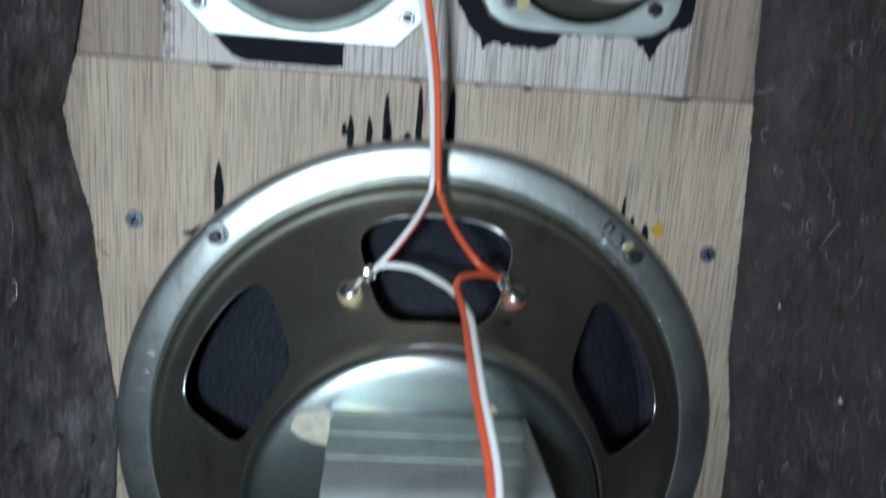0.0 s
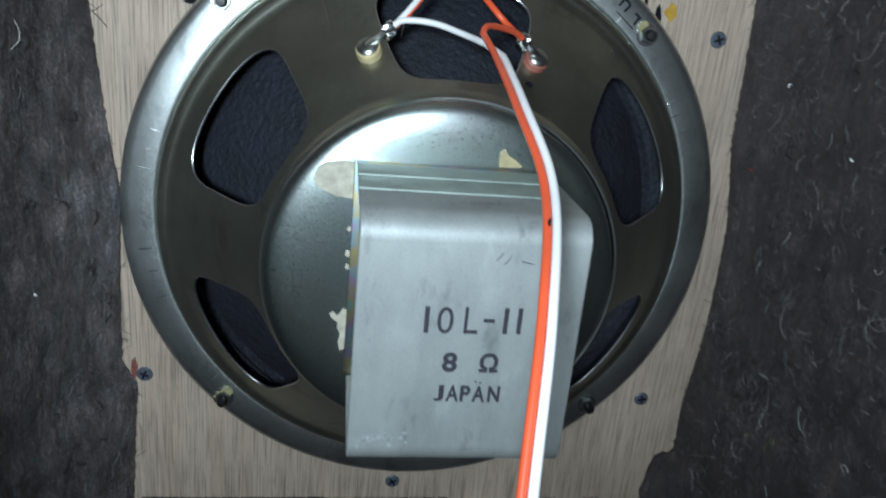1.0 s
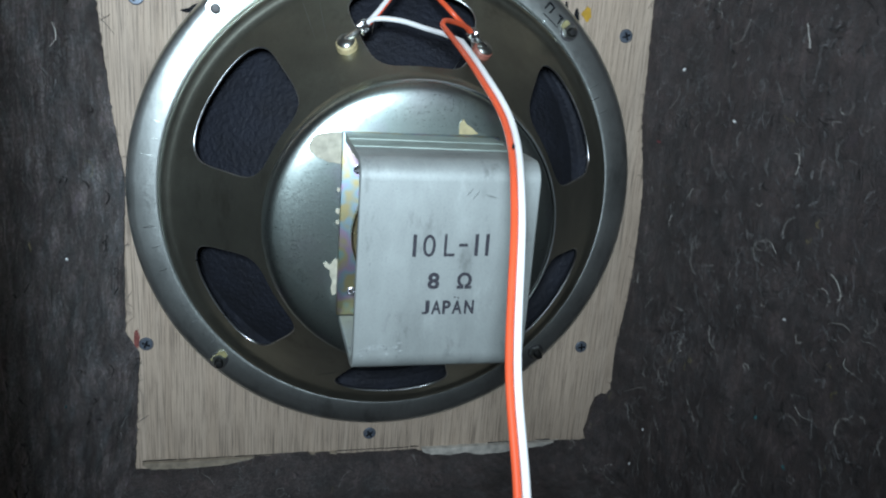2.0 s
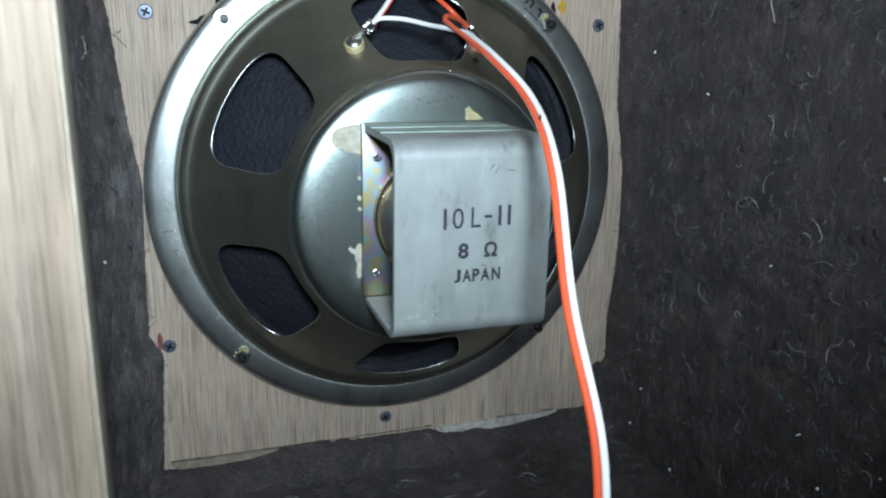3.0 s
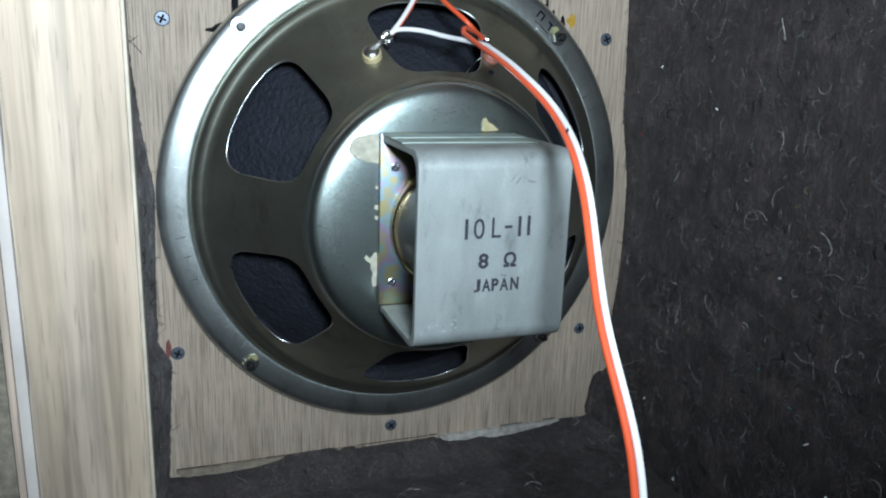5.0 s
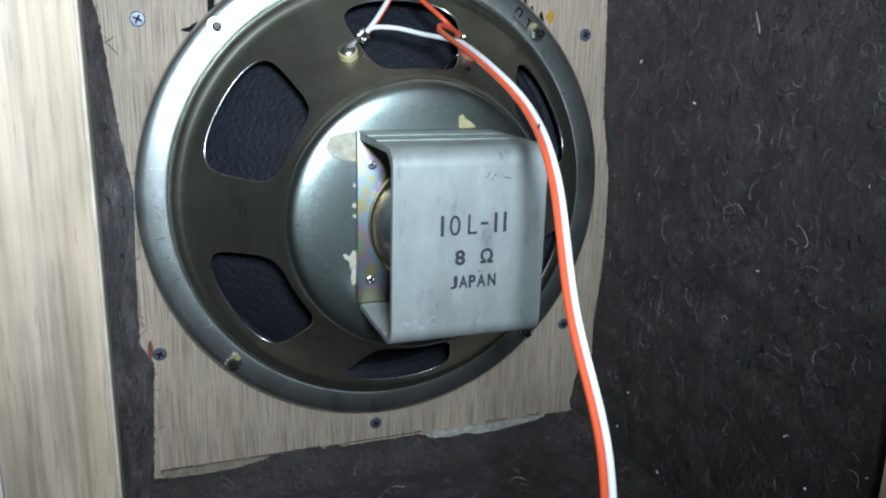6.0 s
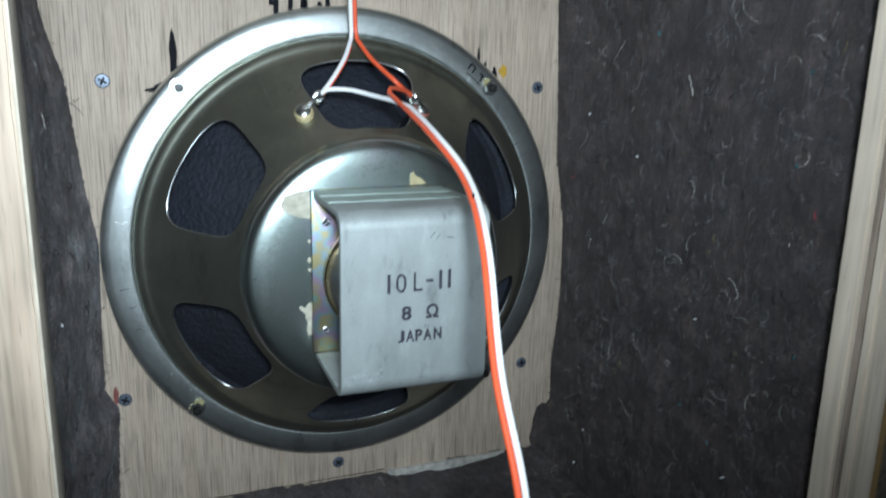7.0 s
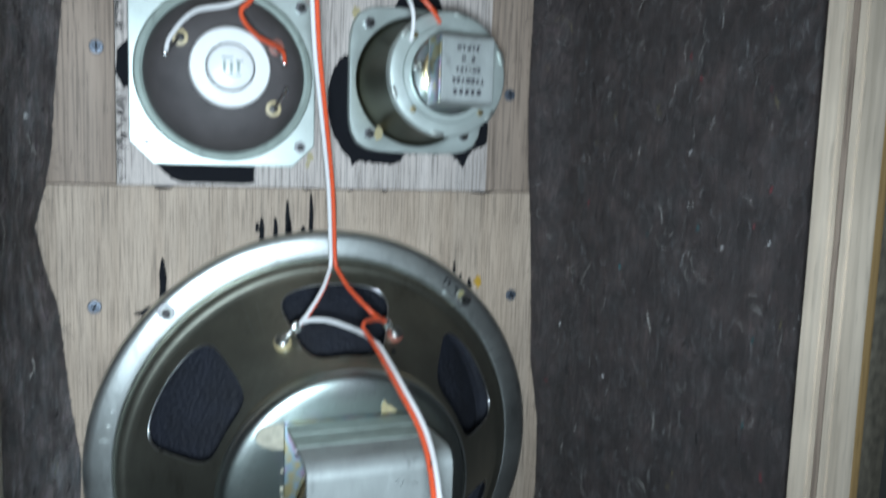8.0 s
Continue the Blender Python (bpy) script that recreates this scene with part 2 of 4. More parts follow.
def spline(points, n=12):
    """Catmull-Rom through points."""
    pts = [Vector(p) for p in points]
    pts = [2 * pts[0] - pts[1], *pts, 2 * pts[-1] - pts[-2]]
    out = []
    for i in range(len(pts) - 3):
        p0, p1, p2, p3 = pts[i : i + 4]
        for k in range(n):
            s = k / n
            out.append(0.5 * (2 * p1 + (p2 - p0) * s + (2 * p0 - 5 * p1 + 4 * p2 - p3) * s * s + (3 * p1 - p0 - 3 * p2 + p3) * s**3))
    out.append(pts[-2])
    return out


def tube(bm, path, radius, sides=12, taper=None):
    rings = []
    side = None
    for i, p in enumerate(path):
        t = (path[min(i + 1, len(path) - 1)] - path[max(i - 1, 0)]).normalized()
        if side is None:
            side = t.orthogonal()
        side = (side - t * side.dot(t)).normalized()
        b = t.cross(side)
        r = radius * (taper(i / (len(path) - 1)) if taper else 1)
        rings.append([bm.verts.new(p + r * (math.cos(q) * side + math.sin(q) * b)) for q in [2 * math.pi * k / sides for k in range(sides)]])
    for a, b in zip(rings, rings[1:]):
        for k in range(sides):
            bm.faces.new((a[k], a[(k + 1) % sides], b[(k + 1) % sides], b[k]))
    bm.faces.new(rings[0])
    bm.faces.new(rings[-1][::-1])
    return bm


def slab(bm, outline, y_back, y_front):
    """A flat plate with the outline (x, z), between two depths."""
    back = [bm.verts.new((x, y_back, z)) for x, z in outline]
    front = [bm.verts.new((x, y_front, z)) for x, z in outline]
    bm.faces.new(back)
    bm.faces.new(front[::-1])
    n = len(outline)
    for i in range(n):
        bm.faces.new((back[i], front[i], front[(i + 1) % n], back[(i + 1) % n]))
    return bm


def holed(bm, x0, x1, z0, z1, y_front, y_back, cx, cz, r, seg=96):
    """A rectangular board cell with a round hole, given thickness."""
    rect, circ = [], []
    side = seg // 4
    for i in range(seg):
        k, u = divmod(i, side)
        u /= side
        p = [(x0 + (x1 - x0) * u, z0), (x1, z0 + (z1 - z0) * u), (x1 - (x1 - x0) * u, z1), (x0, z1 - (z1 - z0) * u)][k]
        a = math.radians(225) + 2 * math.pi * i / seg
        rect.append(p)
        circ.append((cx + r * math.cos(a), cz + r * math.sin(a)))
    rows = []
    for y in (y_front, y_back):
        rows.append([bm.verts.new((x, y, z)) for x, z in rect])
        rows.append([bm.verts.new((x, y, z)) for x, z in circ])
    rf, cf, rb, cb = rows
    for i in range(seg):
        j = (i + 1) % seg
        bm.faces.new((rf[i], rf[j], cf[j], cf[i]))
        bm.faces.new((rb[i], cb[i], cb[j], rb[j]))
        bm.faces.new((rf[i], rb[i], rb[j], rf[j]))
        bm.faces.new((cf[i], cf[j], cb[j], cb[i]))
    return bm


def text_mesh(body, size, name, material, parent, at, flip=False, width=None, bold=0.0):
    """Printed writing on a face that looks to -y."""
    cu = bpy.data.curves.new(name, "FONT")
    cu.body, cu.size, cu.align_x, cu.align_y, cu.extrude, cu.offset = body, size, "CENTER", "CENTER", 0.00006, bold
    tmp = new(name, cu)
    me = bpy.data.meshes.new_from_object(tmp.evaluated_get(bpy.context.evaluated_depsgraph_get()))
    bpy.data.objects.remove(tmp)
    bpy.data.curves.remove(cu)
    xs = [v.co.x for v in me.vertices]
    ys = [v.co.y for v in me.vertices]
    sx = width / (max(xs) - min(xs)) if width else 1.0
    sz = size / (max(ys) - min(ys))
    mx, my = (max(xs) + min(xs)) / 2, (max(ys) + min(ys)) / 2
    s = -1 if flip else 1
    for v in me.vertices:
        v.co = Vector((s * (v.co.x - mx) * sx, -v.co.z, s * (v.co.y - my) * sz))
    me.materials.clear()
    me.materials.append(material)
    ob = new(name, me)
    ob.parent, ob.location = parent, at
    return ob


def lerp_table(table, v):
    return float(np.interp(v, [a for a, _ in table], [b for _, b in table]))


# ---- the cabinet ----
BACK = -0.247
WC = 0.168


def structure(name, bm, material, label, category="speaker cabinet", **kw):
    return tagged(mesh_object(name, bm, material, **kw), label, category, kind="structure")


structure("floor", box(bmesh.new(), (-0.60, -1.10, -0.06), (0.60, 0.40, -0.034)), ROOM, "plain floor under the speaker cabinet", "floor", smooth=False)
for nm, lo, hi in (("wall_north", (-0.60, 0.40, -0.06), (0.60, 0.43, 0.90)), ("wall_south", (-0.60, -1.13, -0.06), (0.60, -1.10, 0.90)),
                   ("wall_west", (-0.63, -1.13, -0.06), (-0.60, 0.43, 0.90)), ("wall_east", (0.60, -1.13, -0.06), (0.63, 0.43, 0.90))):
    structure(nm, box(bmesh.new(), lo, hi), ROOM, "plain painted wall round the speaker cabinet", "wall", smooth=False)
structure("ceiling", box(bmesh.new(), (-0.63, -1.13, 0.90), (0.63, 0.43, 0.93)), ROOM, "plain painted ceiling over the speaker cabinet", "ceiling", smooth=False)

cabinet_top = structure("cabinet_top", box(bmesh.new(), (-0.160, BACK, 0.500), (0.150, 0.016, 0.516), 0.0006), WOOD_STRIP, "plywood top panel of the speaker cabinet")
cabinet_bottom = structure("cabinet_bottom", box(bmesh.new(), (-0.160, BACK, -0.034), (0.150, 0.016, -0.018), 0.0006), WOOD_STRIP, "plywood bottom panel of the speaker cabinet")

# lower baffle board with the woofer's hole, upper board and the inset panel
bm = holed(bmesh.new(), -0.1598, 0.1498, -0.0175, 0.3262, 0.0, 0.0155, 0.0, WC, 0.113)
baffle = structure("baffle_board", bm, WOOD, "pale tan plywood baffle with vertical grain behind the woofer", "baffle", smooth=False)
bm = holed(bmesh.new(), -0.1128, -0.0002, 0.3267, 0.47, 0.0004, 0.0155, -0.056, 0.389, 0.042)
holed(bm, -0.0002, 0.1042, 0.3267, 0.47, 0.0004, 0.0155, 0.055, 0.391, 0.036)
structure("baffle_panel", bm, WOOD_PANEL, "paler plywood panel holding the two small speakers", "baffle", smooth=False)
bm = box(bmesh.new(), (-0.1598, 0.0022, 0.3267), (-0.1132, 0.0155, 0.4998), 0.0005)
structure("baffle_strip_1", bm, WOOD_STRIP, "darker brown plywood strip beside the pale panel", "baffle")
bm = box(bmesh.new(), (0.1046, 0.0018, 0.3267), (0.1498, 0.0155, 0.4998), 0.0005)
structure("baffle_strip_2", bm, WOOD_STRIP, "darker brown plywood strip beside the pale panel", "baffle")
bm = box(bmesh.new(), (-0.113, 0.0022, 0.4702), (0.1044, 0.0155, 0.4998), 0.0005)
structure("baffle_strip_3", bm, WOOD_STRIP, "darker brown plywood strip above the pale panel", "baffle")

# side panels: veneer, chipboard core, veneer, with the raw rear edge showing
for sign, x_in, nm in ((-1, -0.1602, "cabinet_side_1"), (1, 0.1502, "cabinet_side_2")):
    side = thing(nm, (x_in, 0, 0), "veneered chipboard side panel with a raw rear edge", "speaker cabinet", kind="structure")
    layers = ((("glue_line", -0.0021, 0.0002, 0.0012, -0.2297, LILAC), ("inner_ply", 0.0003, 0.0018, 0.0008, 0.016, WOOD_STRIP), ("core", 0.0019, 0.0072, 0.0010, 0.016, CHIP),
               ("dark_ply", 0.0073, 0.0102, 0.0, 0.016, WOOD_EDGE), ("outer_core", 0.0103, 0.0195, 0.0006, 0.016, CHIP)) if sign < 0 else
              (("glue_line", 0.0, 0.0026, 0.0004, -0.2297, WOOD_TAN), ("dark_ply", 0.0027, 0.0070, 0.0, 0.016, WOOD_EDGE), ("core", 0.0071, 0.0195, 0.0006, 0.016, CHIP)))
    for pn, a, b, back, front, mt in layers:
        xs = sorted((sign * a, sign * b))
        part(pn, box(bmesh.new(), (xs[0], BACK + 0.002 + back, -0.034), (xs[1], front, 0.516), 0.0003), mt, side)

# rear battens
def batten(name, x0, x1, y0, y1, label, material=WOOD_BATTEN):
    bm = bmesh.new()
    box(bm, (x0, y0, -0.0175), (x1, y1, 0.4995))
    tall = [e for e in bm.edges if abs(e.verts[0].co.z - e.verts[1].co.z) > 0.1]
    bmesh.ops.subdivide_edges(bm, edges=tall, cuts=60)
    for v in bm.verts:
        w = 0.0007 * noise.noise((v.co.x * 90, 3.7, v.co.z * 22)) + 0.0004 * noise.noise((v.co.y * 50, 9.1, v.co.z * 70))
        v.co.x += w
        v.co.y += w * 0.5
    edges = [e for e in bm.edges if len(e.link_faces) == 2 and e.calc_face_angle(0) > 0.8]
    bmesh.ops.bevel(bm, geom=edges, offset=0.0008, segments=2, affect="EDGES")
    return structure(name, bm, material, label, "batten", sharp=60)


batten("batten_1", -0.1580, -0.1340, -0.243, -0.2295, "rough pale wooden batten along the rear edge of the cabinet side")
batten("batten_2", 0.1370, 0.1500, -0.2482, -0.2438, "rough pale wooden batten along the rear edge of the cabinet side", WOOD_TAN)
batten("batten_3", 0.1372, 0.1500, -0.2392, -0.2295, "tan wooden strip in front of the rear batten", WOOD_TAN)
# the shade in the groove is put into this strip's darker brown
batten("batten_4", 0.1388, 0.1500, -0.2437, -0.2393, "recessed strip between two wooden battens, coloured brown for the groove's shade", WOOD_STRIP)

edge_strip = plain("bare_edge_wood", (0.28, 0.24, 0.185), 0.7, 0.3, 90)
structure("trim_1", box(bmesh.new(), (-0.1342, -0.2432, -0.0175), (-0.1334, -0.2300, 0.4995), 0.0002), edge_strip, "pale chipped edge strip along the batten", "batten")

# felt lining
LEFT_EDGE = [(0.0, -0.134), (0.013, -0.134), (0.07, -0.130), (0.079, -0.129), (0.091, -0.136), (0.136, -0.135), (0.172, -0.133), (0.2, -0.137), (0.218, -0.139),
             (0.24, -0.141), (0.26, -0.143), (0.285, -0.150), (0.304, -0.1535), (0.325, -0.148), (0.346, -0.1445), (0.369, -0.143), (0.42, -0.138), (0.5, -0.136)]
RIGHT_EDGE = [(0.0, 0.135), (0.013, 0.1355), (0.028, 0.136), (0.038, 0.139), (0.047, 0.1465), (0.075, 0.146), (0.107, 0.149), (0.126, 0.150), (0.17, 0.149), (0.19, 0.146),
              (0.215, 0.1415), (0.244, 0.1405), (0.305, 0.137), (0.326, 0.1352), (0.341, 0.1335), (0.384, 0.1315), (0.43, 0.132), (0.5, 0.132)]
FLOOR_EDGE = [(-0.16, 0.009), (-0.129, 0.009), (-0.105, 0.0085), (-0.085, 0.0095), (-0.068, 0.0125), (-0.044, 0.0142), (-0.02, 0.0120), (0.004, 0.0118), (0.024, 0.0120), (0.036, 0.0075), (0.055, 0.0085), (0.07, 0.0062), (0.09, 0.0085), (0.105, 0.0105), (0.115, 0.0125), (0.134, 0.013), (0.16, 0.013)]


def rumple(u, v, seed):
    return (0.0016 * noise.noise((u * 24, v * 24, seed)) + 0.0011 * noise.noise((u * 75, v * 75, seed + 5))
            + 0.0006 * noise.noise((u * 210, v * 210, seed + 9)) + 0.0003 * noise.noise((u * 520, v * 520, seed + 13)))


def felt_side(sign):
    edge = LEFT_EDGE if sign < 0 else RIGHT_EDGE
    far = -0.1552 if sign < 0 else 0.1485

    def surface(d, z):
        e = lerp_table(edge, z + 0.0015 * noise.noise((z * 160, 2.0, sign))) + 0.0009 * noise.noise((z * 420, 1.0, sign))
        s = min(1.0, d / (0.11 if sign < 0 else 0.03))
        s = s * (1.6 - 0.6 * s) if sign < 0 else s * s * (3 - 2 * s)
        wall = min(far, e - 0.001) if sign < 0 else max(far, e + 0.001)
        x = e + (wall - e) * s
        return x + sign * rumple(d, z, 3.0 + sign) * min(1, 0.1 + d / 0.04)
    return surface


def felt_sheet(name, surface, ds, ss, place, label, material=FELT):
    bm = bmesh.new()
    grid = [[bm.verts.new(place(d, s, surface(d, s))) for s in ss] for d in ds]
    for a, b in zip(grid, grid[1:]):
        for i in range(len(ss) - 1):
            bm.faces.new((a[i], a[i + 1], b[i + 1], b[i]))
    ob = structure(name, bm, material, label, "felt lining", sharp=180)
    so = ob.modifiers.new("thick", "SOLIDIFY")
    so.thickness, so.offset = 0.0016, 0
    return ob


ds = [0.0015 + 0.2265 * (i / 125) for i in range(126)]
zs = [-0.012 + 0.511 * i / 250 for i in range(251)]
xs = [-0.157 + 0.305 * i / 150 for i in range(151)]
surf_left, surf_right = felt_side(-1), felt_side(1)
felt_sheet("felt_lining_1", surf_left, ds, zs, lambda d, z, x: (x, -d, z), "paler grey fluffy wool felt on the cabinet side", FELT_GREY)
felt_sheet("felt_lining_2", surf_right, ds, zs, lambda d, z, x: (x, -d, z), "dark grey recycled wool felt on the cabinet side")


def surf_floor(d, x):
    e = lerp_table(FLOOR_EDGE, x) + 0.0010 * noise.noise((x * 120, 7.0, 0)) + 0.0006 * noise.noise((x * 400, 8.0, 0))
    s = min(1.0, d / 0.03)
    return e + (0.001 - e) * s * s * (3 - 2 * s) + rumple(d, x, 21.0) * min(1, 0.25 + d / 0.02)


felt_sheet("felt_lining_3", surf_floor, ds, xs, lambda d, x, z: (x, -d, z), "dark grey recycled wool felt on the cabinet bottom")


# ---- the woofer ----
PROFILE = [(0.1128, 0.0158), (0.1112, 0.0164), (0.1095, 0.0178), (0.104, 0.0235), (0.077, 0.0530), (0.0670, 0.0640)]


FLANGE_PROFILE = [(0.1336, 0.0010), (0.1338, 0.0035), (0.1332, 0.0062), (0.1317, 0.0073), (0.1290, 0.0079), (0.1240, 0.0084), (0.1200, 0.0085), (0.1190, 0.0084), (0.1183, 0.0076), (0.1177, 0.0078)]


def depth_at(r):
    return float(np.interp(r, [p[0] for p in PROFILE][::-1], [p[1] for p in PROFILE][::-1]))


def basket_mesh():
    """Pressed steel basket: rolled flange, shoulder and a cone with six rounded windows."""
    bm = bmesh.new()
    side = 16
    r_out, r_in = 0.1085, 0.0690
    for w in range(6):
        mid = math.radians(30 + 60 * w)
        half = math.radians(30)
        rect = []
        for i in range(4 * side):
            k, u = divmod(i, side)
            u = u / side * 2 - 1
            rect.append([(u, -1), (1, u), (-u, 1), (-1, -u)][k])
        rings = []
        for step in range(9):
            t = step / 8
            ring = []
            for a, b in rect:
                n = 4.2
                m = (abs(a) ** n + abs(b) ** n) ** (1 / n)
                # the window narrows slightly towards the magnet and has a bowed outer edge
                wa, wb = a / m, b / m
                wr = 0.0883 + 0.0165 * wb
                wt = math.radians(17.6 + 1.3 * wb) * wa
                er = (r_out + r_in) / 2 + (r_out - r_in) / 2 * b
                et = half * a
                s = t**0.8
                r, th = wr + (er - wr) * s, wt + (et - wt) * s
                ring.append(bm.verts.new((r * math.cos(mid + th), -depth_at(r), r * math.sin(mid + th))))
            rings.append(ring)
        n = len(rect)
        for p, q in zip(rings, rings[1:]):
            for i in range(n):
                bm.faces.new((p[i], p[(i + 1) % n], q[(i + 1) % n], q[i]))
    seg = 96
    tall = FLANGE_PROFILE + [(0.1173, 0.0095), (0.1169, 0.0120), (0.1160, 0.0140), (0.1146, 0.0152), (0.1128, 0.0158), (0.1112, 0.0164), (r_out, depth_at(r_out))]
    lathe(bm, tall[9:], seg)
    lathe(bm, [(r_in, depth_at(r_in)), (0.0678, 0.0658), (0.0671, 0.0678), (0.0669, 0.0698)], seg)
    bmesh.ops.remove_doubles(bm, verts=bm.verts, dist=0.0003)
    return bm


woofer = thing("woofer", (0, 0, WC), "round steel-framed woofer bolted to the plywood baffle", "loudspeaker")
basket = part("basket", basket_mesh(), ZINC, woofer, "dull zinc-plated steel basket with six windows", sharp=50)
basket.data.materials.append(BRIGHT)
basket.location.x = 0.0016
so = basket.modifiers.new("thick", "SOLIDIFY")
so.material_offset_rim = 1
so.thickness, so.offset = 0.0010, 0.0
bv = basket.modifiers.new("edge", "BEVEL")
bv.width, bv.segments, bv.angle_limit, bv.material = 0.00035, 2, radians(60), 1
flange = part("flange", lathe(bmesh.new(), FLANGE_PROFILE, 144, 0.0018), FLANGE_LIT, woofer, "rolled zinc flange with its highlight put into a brighter colour", sharp=50)
so = flange.modifiers.new("thick", "SOLIDIFY")
so.thickness, so.offset = 0.0010, 0.0
bm = lathe(bmesh.new(), [(0.1145, -0.001), (0.110, 0.001), (0.106, -0.004), (0.102, 0.001), (0.090, 0.011), (0.070, 0.028), (0.050, 0.043), (0.035, 0.050), (0.0, 0.050)], 96)
part("paper_cone", bm, CONE, woofer, "dark blue-black rough paper cone")
bm = lathe(bmesh.new(), [(0.1075, 0.0030), (0.1100, 0.0034), (0.1142, 0.0028), (0.1150, 0.0110), (0.1140, 0.0135), (0.1118, 0.0148), (0.1095, 0.0162), (0.1066, 0.0190)], 96)
part("gasket", bm, CONE, woofer, "dark paper gasket inside the basket's rim")
bm = lathe(bmesh.new(), [(0.0674, 0.0615), (0.0674, 0.0668), (0.0671, 0.0692), (0.0664, 0.0711), (0.0654, 0.0725), (0.0640, 0.0735), (0.0620, 0.0741), (0.0595, 0.0746), (0.0560, 0.0750), (0.0500, 0.07535), (0.0400, 0.0755), (0.0, 0.0756)], 128)
cup = part("magnet_cup", bm, CUP_TINT, woofer, "pressed pale zinc cup with a rounded edge", sharp=60)

# folded steel yoke over the magnet
def yoke_mesh(x0, x1, z_lo, z_hi, d0, d1, bend, thick, skew=0.0):
    bm = bmesh.new()
    path = [(d0, z_hi)]
    for i in range(9):
        a = math.pi / 2 * (1 - i / 8)
        path.append((d1 - bend + bend * math.cos(a), z_hi - bend + bend * math.sin(a)))
    for i in range(9):
        a = -math.pi / 2 * i / 8
        path.append((d1 - bend + bend * math.cos(a), z_lo + bend + bend * math.sin(a)))
    path.append((d0, z_lo))
    cd, cz = (d0 + d1) / 2, (z_lo + z_hi) / 2
    rows = []
    for x in (x0, x0 + (x1 - x0) * 0.5, x1):
        outer = [bm.verts.new((x, -d, z)) for d, z in path]
        inner = [bm.verts.new((x, -(d if n in (0, len(path) - 1) else d - thick if d > cd else d), z - thick if z > cz else z + thick)) for n, (d, z) in enumerate(path)]
        rows.append((outer, inner))
    for (o1, i1), (o2, i2) in zip(rows, rows[1:]):
        for k in range(len(path) - 1):
            bm.faces.new((o1[k], o1[k + 1], o2[k + 1], o2[k]))
            bm.faces.new((i1[k], i2[k], i2[k + 1], i1[k + 1]))
        for k in (0, -1):
            bm.faces.new((o1[k], o2[k], i2[k], i1[k]))
    for o, i in (rows[0], rows[-1]):
        for k in range(len(path) - 1):
            bm.faces.new((o[k], i[k], i[k + 1], o[k + 1]))
    return bm


yoke = part("yoke", yoke_mesh(-0.0335, 0.0350, 0.1274 - WC, 0.2115 - WC, 0.0795, 0.1330, 0.0080, 0.0030), YOKE, woofer, "grey galvanised folded steel yoke with printed writing", sharp=30)
bv = yoke.modifiers.new("edge", "BEVEL")
bv.width, bv.segments, bv.angle_limit = 0.0005, 2, radians(40)
bm = box(bmesh.new(), (-0.0345, -0.0795, 0.1305 - WC), (0.0345, -0.0754, 0.2125 - WC), 0.0006)
part("yoke_plate", bm, IRIDESCENT, woofer, "rainbow-tinted passivated zinc plate", sharp=30)
for d0, d1, x1, up in ((0.0797, 0.0942, 0.0315, 0.0008), (0.0948, 0.1100, 0.0300, 0.0005)):
    bm = box(bmesh.new(), (-0.0337, -d1, 0.2116 - WC), (x1, -d0, 0.2116 + up - WC), 0.00015)
    part("yoke_lip", bm, LIP, woofer, "greenish grey folded lip of the yoke", sharp=30)
bm = lathe(bmesh.new(), [(0.0, 0.0797), (0.0292, 0.0797), (0.0298, 0.0803), (0.0298, 0.0842), (0.0290, 0.0850), (0.0262, 0.0850)], 64, 0, 0.001)
part("pole_ring", bm, BRASS, woofer, "yellow brass-coloured ring round the magnet")
bm = lathe(bmesh.new(), [(0.0275, 0.0840), (0.0277, 0.0880), (0.0268, 0.0925), (0.0262, 0.1200), (0.0225, 0.1298), (0.0, 0.1298)], 64, 0, 0.001)
part("magnet", bm, MAGNET, woofer, "dark polished magnet inside the yoke")
for x, z in ((-0.0275, 0.0290), (-0.0282, -0.0262), (0.0285, 0.0290), (0.0285, -0.0262)):
    bm = lathe(bmesh.new(), [(0.0021, 0.0794), (0.0021, 0.0800), (0.0016, 0.0802), (0.0011, 0.0796), (0.0, 0.0795)], 16, x, z)
    part("rivet", bm, MAGNET, woofer)

# printed writing on the yoke
for ch, x, z, w, h, b in (("I", -0.0122, 0.1792, 0.0014, 0.0086, 0.0), ("0", -0.0066, 0.1792, 0.0048, 0.0086, 0.0), ("L", 0.0012, 0.1794, 0.0042, 0.0086, 0.0), ("-", 0.0066, 0.1795, 0.0034, 0.0012, 0.0),
                          ("I", 0.0117, 0.1796, 0.0014, 0.0086, 0.0), ("I", 0.0159, 0.1797, 0.0014, 0.0086, 0.0),
                          ("8", -0.0040, 0.1653, 0.0046, 0.0066, 0.00022), ("\u03a9", 0.0081, 0.1654, 0.0058, 0.0066, 0.00022),
                          ("J", -0.0064, 0.1546, 0.0030, 0.0056, 0.00020), ("A", -0.0022, 0.1546, 0.0040, 0.0056, 0.00016), ("P", 0.0018, 0.1546, 0.0032, 0.0056, 0.00020),
                          ("A", 0.0060, 0.1546, 0.0040, 0.0056, 0.00016), ("N", 0.0108, 0.1546, 0.0038, 0.0056, 0.00020)):
    text_mesh(ch, h, "letter", PRINT, yoke, (x, -0.13315, z - WC), width=w, bold=b)
for x, z in ((0.0048, 0.1587), (0.0062, 0.1584)):
    part("ink_speck", lathe(bmesh.new(), [(0.00032, 0.1330), (0.00032, 0.1332), (0, 0.1332)], 8, x, z - WC), PRINT, yoke)


